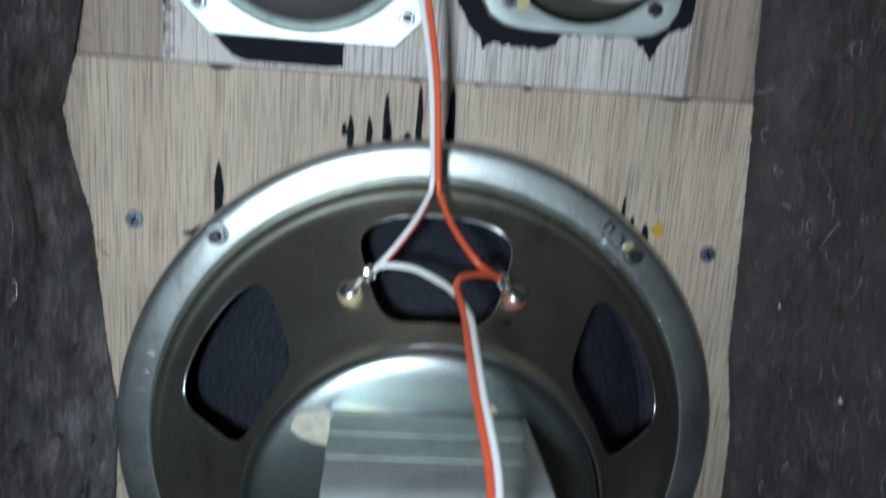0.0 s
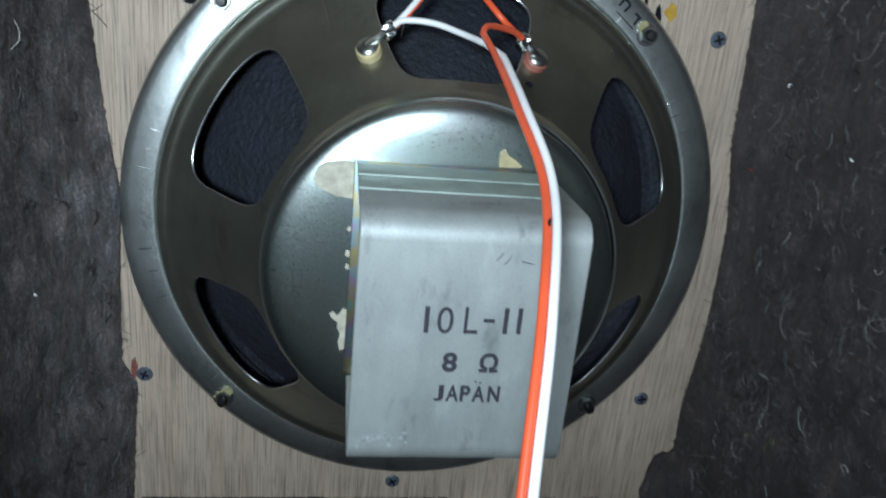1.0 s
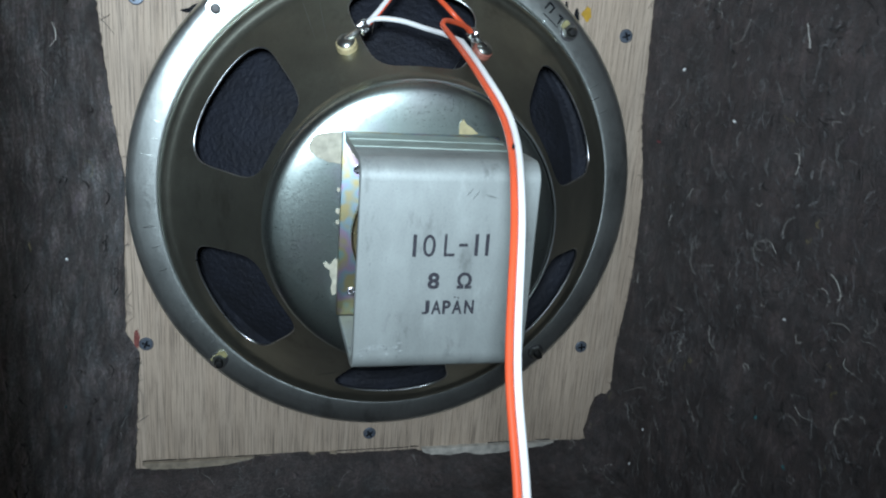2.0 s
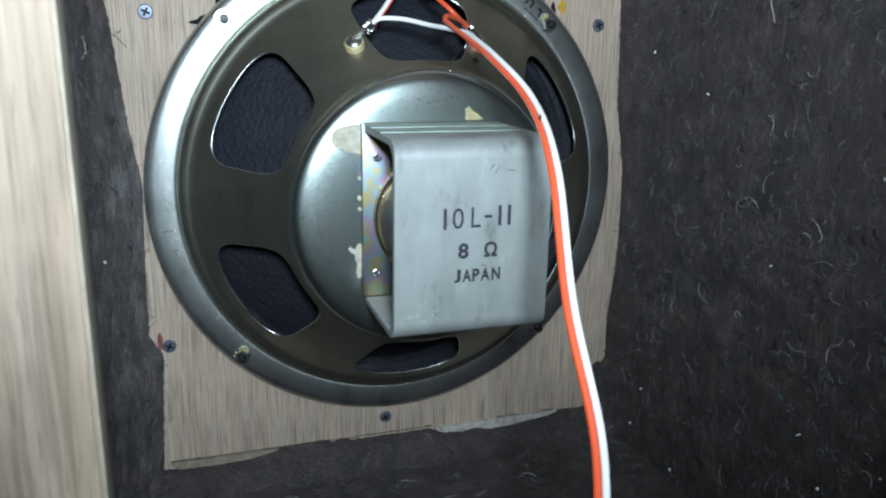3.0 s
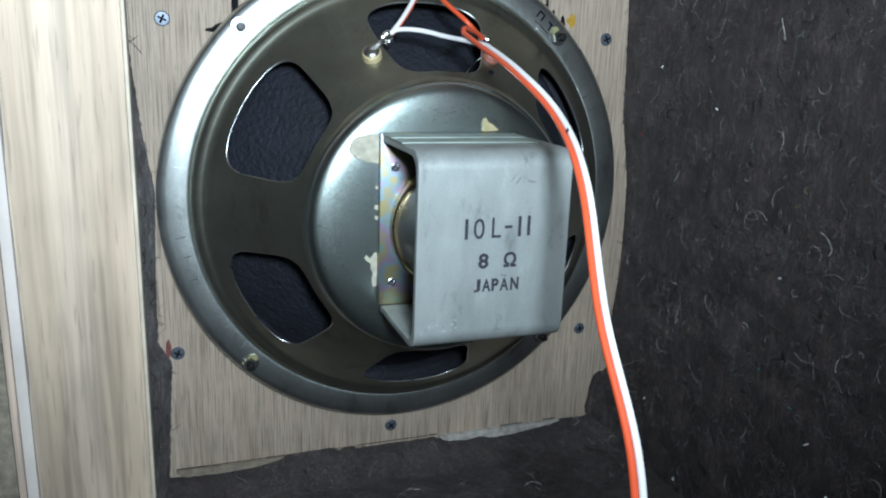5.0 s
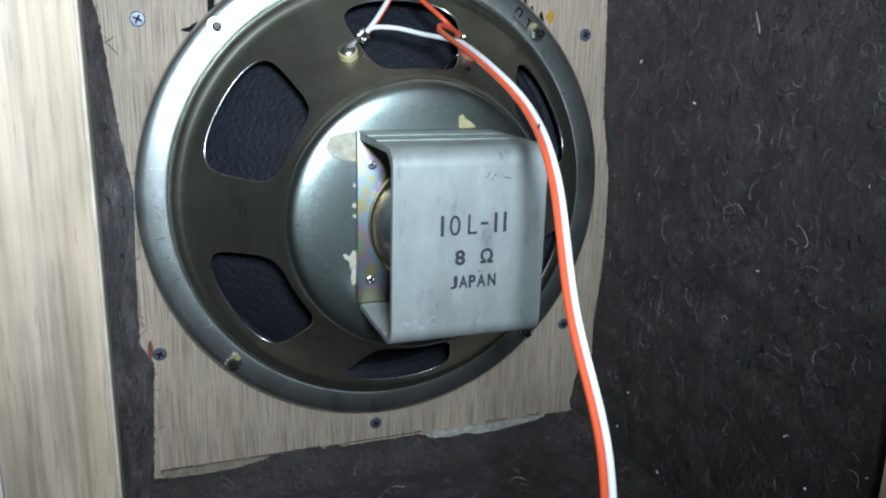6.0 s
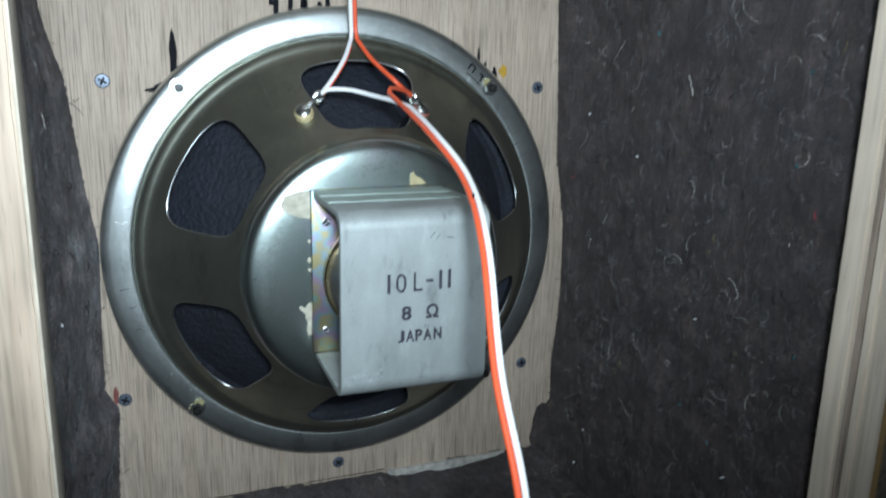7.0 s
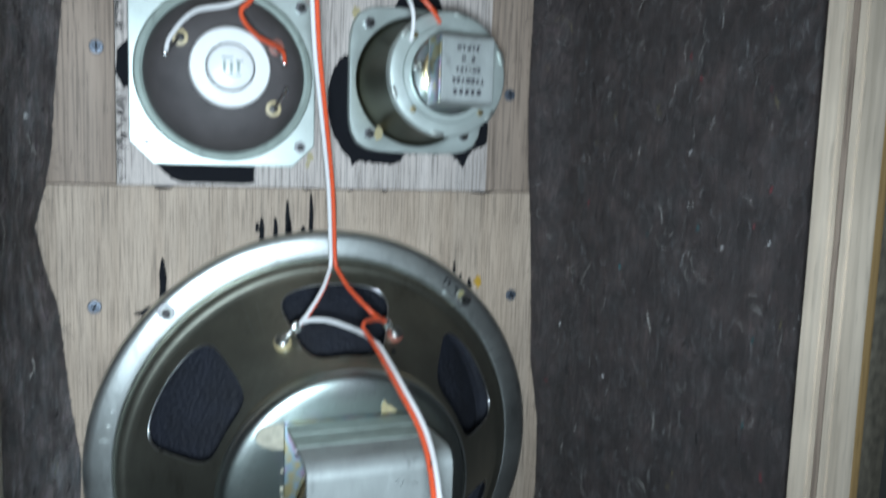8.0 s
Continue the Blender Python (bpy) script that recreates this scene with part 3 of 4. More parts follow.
def blob(bm, cx, cz, points, y_back, y_front, jag=0.0, seed=1, n=40):
    """A flat uneven patch of paint or glue from a coarse outline round its centre."""
    rnd = random.Random(seed)
    outline = []
    m = len(points)
    for i in range(n):
        u = i / n * m
        k = int(u)
        s = u - k
        s = s * s * (3 - 2 * s)
        ax, az = points[k]
        bx, bz = points[(k + 1) % m]
        j = 1 + jag * rnd.uniform(-1, 1)
        outline.append((cx + (ax + (bx - ax) * s) * j, cz + (az + (bz - az) * s) * j))
    return slab(bm, outline, y_back, y_front)


# glue blots on the cup
def glue(cx, cz, points, seed, label, material=CREAM):
    part("glue_blot", blob(bmesh.new(), cx, cz - WC, points, -0.0738, -0.0760, 0.03, seed), material, woofer, label, smooth=False)


glue(-0.0405, 0.205, [(-0.0078, 0), (-0.0068, 0.0030), (-0.0040, 0.0054), (0.0005, 0.0066), (0.0064, 0.0064), (0.0064, -0.0066), (0.0008, -0.0062), (-0.0040, -0.0042), (-0.0068, -0.0020)], 4, "round cream glue blot")
glue(0.0190, 0.2150, [(-0.0026, -0.002), (-0.0026, 0.003), (-0.001, 0.0045), (0.0005, 0.0022), (0.003, 0.001), (0.006, -0.0015), (0.003, -0.002)], 5, "small beige glue crumb", TAN_GLUE)
glue(-0.0365, 0.1505, [(-0.0042, 0.0030), (-0.0030, 0.0040), (-0.0012, 0.0024), (0.0006, 0.0052), (0.0020, 0.0050), (0.0018, -0.0110), (0.0002, -0.0118), (-0.0006, -0.0085), (0.0, -0.0050), (-0.0012, -0.0025), (-0.0010, -0.0002), (-0.0030, 0.0012)], 6, "ragged pale glue smear")
for z, s in ((0.1870, 0.0007), (0.1775, 0.0010), (0.1725, 0.0008)):
    glue(-0.0352, z, [(-s, 0), (-s * 0.7, s), (0.0, s * 1.3), (s, s), (s, -s), (0.0, -s * 1.2), (-s * 0.8, -s * 0.7)], int(z * 1000), "pale glue dot")

# grey scuffs along the foot and the edge of the yoke
rnd = random.Random(53)
SCUFF = plain("grey_scuff", (0.30, 0.325, 0.32), 0.7, 0.5, 900, 0.1)
for x, z, n, w, h in ((-0.0275, 0.1375, 10, 0.0022, 0.0016), (-0.0180, 0.1372, 9, 0.0030, 0.0014)):
    for k in range(n):
        cx, cz = x + rnd.gauss(0, w), z + rnd.gauss(0, h)
        a, b = rnd.uniform(0.0004, 0.0018), rnd.uniform(0.0003, 0.0009)
        bm = blob(bmesh.new(), cx, cz - WC, [(-a, 0), (-a * 0.3, b), (a, b * 0.6), (a * 0.7, -b), (-a * 0.5, -b * 0.8)], -0.1329, -0.13304 - 0.00002 * k, 0.3, rnd.randint(1, 999), 14)
        part("scuff", bm, SCUFF, yoke, smooth=False)
for x, z, w, h, a in ((-0.0300, 0.1355, 0.0004, 0.0042, 8), (0.0100, 0.1990, 0.0003, 0.0036, -35), (0.0075, 0.2000, 0.0003, 0.0030, -40), (0.0160, 0.1985, 0.0040, 0.0003, -12), (-0.0285, 0.1700, 0.0003, 0.0050, 4)):
    ca, sa = math.cos(radians(a)), math.sin(radians(a))
    quad = [(x + ca * u * w / 2 - sa * v * h / 2, z - WC + sa * u * w / 2 + ca * v * h / 2) for u, v in ((-1, -1), (1, -1), (1, 1), (-1, 1))]
    part("scratch_or_glint", slab(bmesh.new(), quad, -0.1329, -0.1331), SCUFF if z < 0.18 else BRIGHT, yoke, smooth=False)

# hex nuts and studs
def fixing(parent, x, z, d, nut=0.0043, stud=0.0025, tall=0.0060, material=STUD):
    bm = bmesh.new()
    a0 = random.uniform(0, 1)
    ring = lambda r, dd: [bm.verts.new((x + r * math.cos(a0 + k * math.pi / 3), -dd, z + r * math.sin(a0 + k * math.pi / 3))) for k in range(6)]
    rows = [ring(nut, d), ring(nut, d + nut * 0.62), ring(nut * 0.86, d + nut * 0.75)]
    for p, q in zip(rows, rows[1:]):
        for k in range(6):
            bm.faces.new((p[k], p[(k + 1) % 6], q[(k + 1) % 6], q[k]))
    bm.faces.new(rows[-1])
    nut_ob = part("nut", bm, material, parent, sharp=25)
    prof = [(stud, d)]
    n = 7
    for i in range(n):
        prof += [(stud, d + 0.001 + tall * i / n), (stud * 0.86, d + 0.001 + tall * (i + 0.5) / n)]
    prof += [(stud * 0.8, d + tall + 0.001), (0, d + tall + 0.0012)]
    part("stud", lathe(bmesh.new(), prof, 14, x, z), DARK_STEEL, nut_ob, "dark threaded stud end")
    return nut_ob


for x, z in ((-0.0885, 0.0895), (0.0885, 0.0910), (-0.0885, -0.0905), (0.0905, -0.0905)):
    fixing(woofer, x, z, 0.0082, 0.0039, 0.0023, 0.0062, NUT)
    bm = lathe(bmesh.new(), [(0.0, 0.0080), (0.0049, 0.0080), (0.0049, 0.0090), (0.0046, 0.0094), (0.0, 0.0094)], 24, x, z)
    part("washer", bm, MAGNET, woofer)
for x, z, s, sd in ((-0.0872, -0.0878, 0.0032, 1), (-0.0905, -0.0895, 0.0022, 2), (0.0860, 0.0940, 0.0026, 4)):
    bm = blob(bmesh.new(), x, z, [(-s, 0), (-s * 0.5, s * 0.8), (s * 0.4, s), (s, s * 0.2), (s * 0.5, -s * 0.7), (-s * 0.4, -s)], -0.0080, -0.0102, 0.12, sd, 28)
    part("lacquer", bm, LACQUER, woofer, "blob of yellowish lacquer on the nut", smooth=False)

# pencil-like marks on the flange that cannot be read, as plain bars
for x, z, w, h, a in ((0.0752, 0.2712, 0.0009, 0.0040, -38), (0.0780, 0.2690, 0.0009, 0.0040, -38), (0.0775, 0.2718, 0.0030, 0.0009, -38), (0.0832, 0.2662, 0.0032, 0.0009, -38),
                      (0.0828, 0.2640, 0.0009, 0.0040, -30), (0.0848, 0.2622, 0.0009, 0.0024, -45), (0.0775, 0.2640, 0.0110, 0.0005, -38)):
    ca, sa = math.cos(radians(a)), math.sin(radians(a))
    quad = [(x + ca * u * w / 2 - sa * v * h / 2, z - WC + sa * u * w / 2 + ca * v * h / 2) for u, v in ((-1, -1), (1, -1), (1, 1), (-1, 1))]
    part("mark", slab(bmesh.new(), quad, -0.0080, -0.0090), INK, woofer, smooth=False)

# fine radial scratches across the flange's shoulder
rnd = random.Random(31)
for a in (163, 167, 171, 188, 193, 199, 214, 221, 24, 28, 31, 52):
    th, r0, r1 = radians(a), 0.1192 + rnd.uniform(0, 0.001), 0.1225 + rnd.uniform(0, 0.004)
    bm = box(bmesh.new(), (r0, -0.00925, -0.00012), (r1, -0.0085, 0.00012))
    bmesh.ops.rotate(bm, verts=bm.verts, cent=(0, 0, 0), matrix=Matrix.Rotation(-th, 3, "Y"))
    part("scratch_or_glint", bm, rnd.choice((NUT, BRIGHT, DARK_STEEL)), woofer, smooth=False)

# faint streaks on the basket's cone: scratches, and soft reflections modelled as pale threads
for a0, r0, a1, r1, w in ((119, 0.090, 117, 0.109, 0.00022), (116, 0.089, 113, 0.107, 0.00018), (103, 0.086, 101, 0.092, 0.00020), (62, 0.088, 57, 0.104, 0.00025), (55, 0.094, 53, 0.108, 0.00020), (243, 0.086, 246, 0.100, 0.00020), (251, 0.090, 247, 0.098, 0.00016)):
    pts = []
    for k in range(7):
        th, r = radians(a0 + (a1 - a0) * k / 6), r0 + (r1 - r0) * k / 6
        pts.append(Vector((r * math.cos(th), -depth_at(r) - 0.00048, r * math.sin(th))))
    part("scratch_or_glint", tube(bmesh.new(), pts, w, 6, lambda t: 0.3 + 0.7 * math.sin(math.pi * t)), NUT, woofer)

# terminals: washer, domed rivet, solder tag with a lump of solder
def terminal(parent, x, z, tag, washer):
    r = math.hypot(x, z)
    at = Vector((x, -depth_at(r), z))
    out = Vector((0.73 * x / r, -0.68, 0.73 * z / r)).normalized()
    turn = Matrix.Translation(at) @ Vector((0, -1, 0)).rotation_difference(out).to_matrix().to_4x4()

    def standing(profile, seg=32):
        bm = lathe(bmesh.new(), profile, seg)
        bmesh.ops.transform(bm, matrix=turn, verts=bm.verts)
        return bm

    base = part("terminal", standing([(0.0, -0.001), (0.0046, -0.001), (0.0049, 0.0006), (0.0047, 0.0032), (0.0042, 0.0038), (0.0, 0.0038)]), washer, parent, "insulating fibre washer with a rivet")
    part("rivet_head", standing([(0.0040, 0.0036), (0.0041, 0.0043), (0.0034, 0.0051), (0.0020, 0.0055), (0.0, 0.0056)]), NUT, base, "shiny domed rivet head")
    top = at + out * 0.0042
    tag = Vector(tag)
    bm = tube(bmesh.new(), spline([top, (top + tag) / 2 + Vector((0, -0.001, 0)), tag], 5), 0.0015, 8)
    part("solder_tag", bm, STUD, base)
    bm = bmesh.new()
    bmesh.ops.create_icosphere(bm, subdivisions=3, radius=0.0026, matrix=Matrix.Translation(tag) @ Matrix.Diagonal((1.15, 0.8, 1.35, 1)))
    for v in bm.verts:
        v.co += 0.0011 * noise.noise_vector(v.co * 520)
    part("solder", bm, SOLDER, base, "lumpy shiny solder joint")


terminal(woofer, -0.0305, 0.0775, (-0.0240, -0.0490, 0.2545 - WC), AMBER)
terminal(woofer, 0.0315, 0.0785, (0.0262, -0.0490, 0.2545 - WC), REDWASH)
bm = lathe(bmesh.new(), [(0.0, 0.0536), (0.0015, 0.0540), (0.0015, 0.0548), (0.0, 0.0548)], 16, 0.0285, 0.0715)
part("vent_hole", bm, INK, woofer)
bm = tube(bmesh.new(), spline([(0.0265, -0.046, 0.079), (0.021, -0.042, 0.072), (0.0185, -0.040, 0.062)], 8), 0.00035, 6)
part("lead_wire", bm, SOLDER, woofer, "thin bare lead to the cone")


# ---- mid speaker with a closed back ----
def rounded_plate(half, cut, n=6):
    """Square outline with cut corners."""
    pts = []
    for k in range(4):
        a = math.pi / 2 * k
        for x, z in ((half, -half + cut), (half, half - cut)):
            pts.append((x * math.cos(a) - z * math.sin(a), x * math.sin(a) + z * math.cos(a)))
    return pts


MX, MZ = -0.0565, 0.3885
mid = thing("mid_speaker", (MX, 0, MZ), "square closed-back speaker with a white magnet cap", "loudspeaker")
bm = slab(bmesh.new(), rounded_plate(0.0500, 0.0125), 0.0, -0.0026)
plate = part("plate", bm, PLATE, mid, "bright zinc square mounting plate with cut corners", sharp=30)
bv = plate.modifiers.new("edge", "BEVEL")
bv.width, bv.segments = 0.0006, 2
bm = lathe(bmesh.new(), [(0.0475, 0.0026), (0.0478, 0.0045), (0.0468, 0.0062), (0.0445, 0.0068), (0.0430, 0.0060), (0.0425, 0.0050)], 96)
part("rim", bm, LIP, mid, "rolled pale zinc rim")
bm = lathe(bmesh.new(), [(0.0430, 0.0050), (0.0418, 0.0090), (0.0390, 0.0150), (0.0340, 0.0205), (0.0270, 0.0235), (0.0200, 0.0245), (0.0, 0.0248)], 96)
part("back_can", bm, GREYCONE, mid, "dark grey rounded metal back")
bm = lathe(bmesh.new(), [(0.0202, 0.0240), (0.0206, 0.0252), (0.0206, 0.0330), (0.0198, 0.0342), (0.0, 0.0344)], 64, -0.0002, 0.001)
capm = plain("white_cap_paint", (0.80, 0.82, 0.82), 0.35, 0.04, 120, 0.03)
cap_print = plain("faint_cap_print", (0.30, 0.38, 0.36), 0.5, 0.3, 500, 0)
cap = part("magnet_cap", bm, capm, mid, "glossy white round magnet cap")
bm = lathe(bmesh.new(), [(0.0118, 0.0338), (0.0118, 0.0352), (0.0111, 0.0365), (0.0102, 0.0369), (0.0, 0.0370)], 48, -0.0002, 0.001)
part("cap_centre", bm, capm, cap, "slightly raised pale centre disc")
# dark-coloured ring that draws the shadow in the gap round the disc
bm = lathe(bmesh.new(), [(0.0119, 0.0340), (0.0119, 0.0349), (0.0124, 0.0347), (0.0126, 0.0340)], 48, -0.0002, 0.001)
part("cap_ring", bm, DARK_STEEL, cap, "dark ring drawn for the shadowed gap round the raised disc")
for x, z, w, h in ((-0.002, 0.0045, 0.006, 0.0008), (0.004, 0.0030, 0.0040, 0.0008), (-0.0035, 0.0, 0.0014, 0.0060), (0.0, -0.0005, 0.0014, 0.0055), (0.0035, 0.0, 0.0014, 0.0055), (0.0008, -0.0045, 0.0085, 0.0007)):
    part("mark", box(bmesh.new(), (x - w / 2, -0.03715, 0.001 + z - h / 2), (x + w / 2, -0.0369, 0.001 + z + h / 2)), cap_print, cap, smooth=False)
for x, z in ((-0.0412, -0.0385), (0.0412, -0.0385), (-0.0412, 0.0395), (0.0412, 0.0395)):
    fixing(mid, x, z, 0.0027, 0.0034, 0.0017, 0.0042, MAGNET)
for x, z, tag in ((-0.0245, 0.0155, (-0.0315, -0.0275, 0.0070)), (0.0232, -0.0185, (0.0290, -0.0280, -0.0090)), (0.0245, 0.0140, (0.0285, -0.0265, 0.0060))):
    bm = lathe(bmesh.new(), [(0.0, 0.0215), (0.0042, 0.0215), (0.0043, 0.0225), (0.0041, 0.0246), (0.0, 0.0250)], 28, x, z)
    base = part("terminal", bm, REDWASH if z > 0 and x > 0 else AMBER, mid, "fibre terminal washer")
    part("rivet_head", lathe(bmesh.new(), [(0.0024, 0.0250), (0.0022, 0.0262), (0.0, 0.0268)], 20, x, z), DARK_STEEL, base)
    part("solder_tag", tube(bmesh.new(), spline([(x, -0.0256, z), ((x + tag[0]) / 2, -0.0268, (z + tag[2]) / 2), tag], 5), 0.0010, 8), SOLDER, base)
    bm = bmesh.new()
    bmesh.ops.create_icosphere(bm, subdivisions=2, radius=0.0017, matrix=Matrix.Translation(tag) @ Matrix.Diagonal((0.9, 0.9, 1.5, 1)))
    for v in bm.verts:
        v.co += 0.0007 * noise.noise_vector(v.co * 600)
    part("solder", bm, SOLDER, base, "small shiny solder joint")

# ---- tweeter, mounted upside down ----
TX, TZ = 0.0555, 0.3915
tweeter = thing("tweeter", (TX, 0, TZ), "small steel tweeter mounted upside down on the panel", "loudspeaker")
outline = []
for k in range(4):
    a0 = math.pi / 2 * k
    for u in np.linspace(-1, 1, 13)[:-1]:
        a = u * math.pi / 4
        r = 0.0426 / (abs(math.cos(a)) ** 5.2 + abs(math.sin(a)) ** 5.2) ** (1 / 5.2)
        x, z = r * math.cos(a), r * math.sin(a)
        outline.append((x * math.cos(a0) - z * math.sin(a0), x * math.sin(a0) + z * math.cos(a0)))
bm = bmesh.new()
n = len(outline)
rows = []
for s, d in ((1.0, 0.0005), (1.0, 0.0030), (0.985, 0.0040)):
    rows.append([bm.verts.new((x * s, -d, z * s)) for x, z in outline])
inner = [bm.verts.new((0.0394 * math.cos(math.atan2(z, x)), -0.0042, 0.0394 * math.sin(math.atan2(z, x)))) for x, z in outline]
rows.append(inner)
for r, d in ((0.0386, 0.0038), (0.0380, 0.0018), (0.0380, -0.0060)):
    rows.append([bm.verts.new((r * math.cos(math.atan2(z, x)), -d, r * math.sin(math.atan2(z, x)))) for x, z in outline])
for p, q in zip(rows, rows[1:]):
    for i in range(n):
        bm.faces.new((p[i], p[(i + 1) % n], q[(i + 1) % n], q[i]))
part("plate", bm, PLATE, tweeter, "pale zinc square plate with bowed sides", sharp=40)
bm = lathe(bmesh.new(), [(0.0381, 0.0012), (0.0372, 0.0024), (0.0352, 0.0080), (0.0320, 0.0190), (0.0292, 0.0340), (0.0285, 0.0480)], 72)
part("basket", bm, OLIVE, tweeter, "dull olive steel basket")
bm = lathe(bmesh.new(), [(0.0290, 0.0465), (0.0330, 0.0470), (0.0336, 0.0485), (0.0336, 0.0535), (0.0328, 0.0545), (0.0305, 0.0549), (0.0262, 0.0549), (0.0252, 0.0543), (0.0, 0.0543)], 72, 0.0002)
cover = part("back_plate", bm, PLATE, tweeter, "round zinc back plate with small tabs", sharp=30)
for k in range(6):
    a = math.radians(20 + 60 * k)
    bm = box(bmesh.new(), (-0.0035, -0.0561, -0.0014), (0.0035, -0.0545, 0.0010), 0.0004)
    bmesh.ops.transform(bm, matrix=Matrix.Translation((0.0002 + 0.0326 * math.cos(a), 0, 0.0326 * math.sin(a))) @ Matrix.Rotation(math.pi / 2 - a, 4, "Y"), verts=bm.verts)
    part("tab", bm, CUP, cover)
for k in range(4):
    a = math.radians(45 + 90 * k)
    part("rivet", lathe(bmesh.new(), [(0.0018, 0.0549), (0.0016, 0.0555), (0.0, 0.0557)], 14, 0.0275 * math.cos(a), 0.0275 * math.sin(a)), BRASS, cover)
bm = lathe(bmesh.new(), [(0.0215, 0.0543), (0.0218, 0.0570), (0.0205, 0.0583), (0.0160, 0.0588), (0.0, 0.0588)], 56)
part("pole_plate", bm, CUP_TINT, tweeter, "passivated zinc pole plate")
bm = lathe(bmesh.new(), [(0.0165, 0.0585), (0.0168, 0.0595), (0.0168, 0.0620), (0.0160, 0.0626), (0.0150, 0.0628)], 56)
part("pole_ring", bm, BRASS, tweeter, "yellow brass-coloured ring round the magnet")
part("pole_bridge", box(bmesh.new(), (-0.0150, -0.0658, -0.0172), (0.0142, -0.0640, 0.0172), 0.0004), PLATE, tweeter, sharp=30)
part("coil_lug", lathe(bmesh.new(), [(0.0030, 0.0586), (0.0031, 0.0600), (0.0018, 0.0608), (0.0010, 0.0600), (0.0, 0.0599)], 20, -0.0185, 0.0030), NUT, tweeter)
bm = lathe(bmesh.new(), [(0.0150, 0.0586), (0.0150, 0.0645), (0.0, 0.0646)], 48)
part("magnet", bm, MAGNET, tweeter)
small_yoke = part("yoke", yoke_mesh(-0.0142, 0.0142, -0.0175, 0.0175, 0.0655, 0.0830, 0.0035, 0.0020), YOKE, tweeter, "grey folded steel yoke with upside-down print", sharp=30)
bv = small_yoke.modifiers.new("edge", "BEVEL")
bv.width, bv.segments, bv.angle_limit = 0.0004, 2, radians(40)
part("side_plate", box(bmesh.new(), (-0.0150, -0.0815, -0.0168), (-0.0137, -0.0655, 0.0168), 0.0005), IRIDESCENT, tweeter, "violet-tinted zinc side plate")
for x, w in ((-0.0068, 0.0020), (-0.0036, 0.0018), (-0.0004, 0.0018), (0.0028, 0.0018), (0.0062, 0.0022)):
    part("mark", box(bmesh.new(), (x - w / 2, -0.08335, -0.0125), (x + w / 2, -0.0831, -0.0098)), PRINT, tweeter, smooth=False)
def upside_down(body, h, z, w):
    n = len(body)
    for i, ch in enumerate(body):
        if ch != " ":
            text_mesh(ch, h * (0.16 if ch == "-" else 1), "letter", PRINT, small_yoke, (w / 2 - w * (i + 0.5) / n, -0.08315, z), True, w / n * (0.3 if ch in "1I" else 0.78), 0.00018)


upside_down("TWEETER", 0.0028, -0.0055, 0.0185)
upside_down("2H-15A", 0.0028, -0.0002, 0.0140)
upside_down("8 \u03a9", 0.0028, 0.0052, 0.0080)
upside_down("JAPAN", 0.0028, 0.0108, 0.0130)
for x, z in ((-0.0300, -0.0318), (0.0300, -0.0308), (-0.0310, 0.0318), (0.0300, 0.0315)):
    fixing(tweeter, x, z, 0.0042, 0.0033, 0.0017, 0.0036, MAGNET)
part("glue_blot", blob(bmesh.new(), -0.0245, -0.0315, [(-0.003, 0), (0, 0.005), (0.003, 0.002), (0.0025, -0.003), (-0.001, -0.004)], -0.0040, -0.0047, 0.1, 8), TAN_GLUE, tweeter, smooth=False)


# ---- paint and small marks on the baffle ----
def paint(points, cx, cz, label, y=0.0, jag=0.08, seed=1, material=INK, n=48, group=""):
    ob = mesh_object("paint_mark", blob(bmesh.new(), cx, cz, points, y + 0.0002, y - 0.0005, jag, seed, n), material, smooth=False)
    return tagged(ob, label, "paint mark", group)


def drip(x, z0, z1, w, seed, y=0.0):
    rnd = random.Random(seed)
    h = (z1 - z0) / 2
    pts = [(-w, -h), (-w * 0.9, -h * 0.3), (-w * rnd.uniform(0.7, 1.2), h * 0.2), (-w * 0.5, h * 0.8), (0, h), (w * 0.6, h * 0.7), (w * rnd.uniform(0.8, 1.3), h * 0.1), (w, -h * 0.5), (w, -h)]
    return paint(pts, x, (z0 + z1) / 2, "black paint drip on the plywood baffle", y, 0.05, seed, group="paint drips")


for x, z0, z1, w in ((-0.0360, 0.294, 0.310, 0.0014), (-0.0385, 0.301, 0.3065, 0.0011), (-0.0282, 0.296, 0.310, 0.0013), (-0.0213, 0.297, 0.320, 0.0013), (-0.0198, 0.297, 0.309, 0.0011),
                     (-0.0120, 0.298, 0.3045, 0.0015), (-0.0145, 0.298, 0.302, 0.0010), (-0.0075, 0.298, 0.3245, 0.0014), (0.0062, 0.298, 0.3250, 0.0016), (0.0052, 0.298, 0.312, 0.0014),
                     (-0.0900, 0.262, 0.2875, 0.0018), (0.0843, 0.272, 0.2825, 0.0008), (0.0888, 0.266, 0.2745, 0.0010), (0.0950, 0.260, 0.2715, 0.0018)):
    drip(x, z0, z1, w, int(abs(x) * 10000 + z1 * 1000))
paint([(-0.009, -0.0005), (-0.004, 0.002), (0.001, 0.004), (0.006, 0.009), (0.009, 0.010), (0.010, 0.004), (0.006, -0.004), (-0.002, -0.003)], -0.096, 0.256, "ragged black paint smear beside the woofer flange", seed=12, jag=0.12)
paint([(-0.003, 0), (0, 0.004), (0.0022, 0.003), (0.003, -0.001), (0.0008, -0.004)], 0.1005, 0.2685, "small yellow glue crumb on the baffle", seed=3, material=YELLOW, jag=0.1)
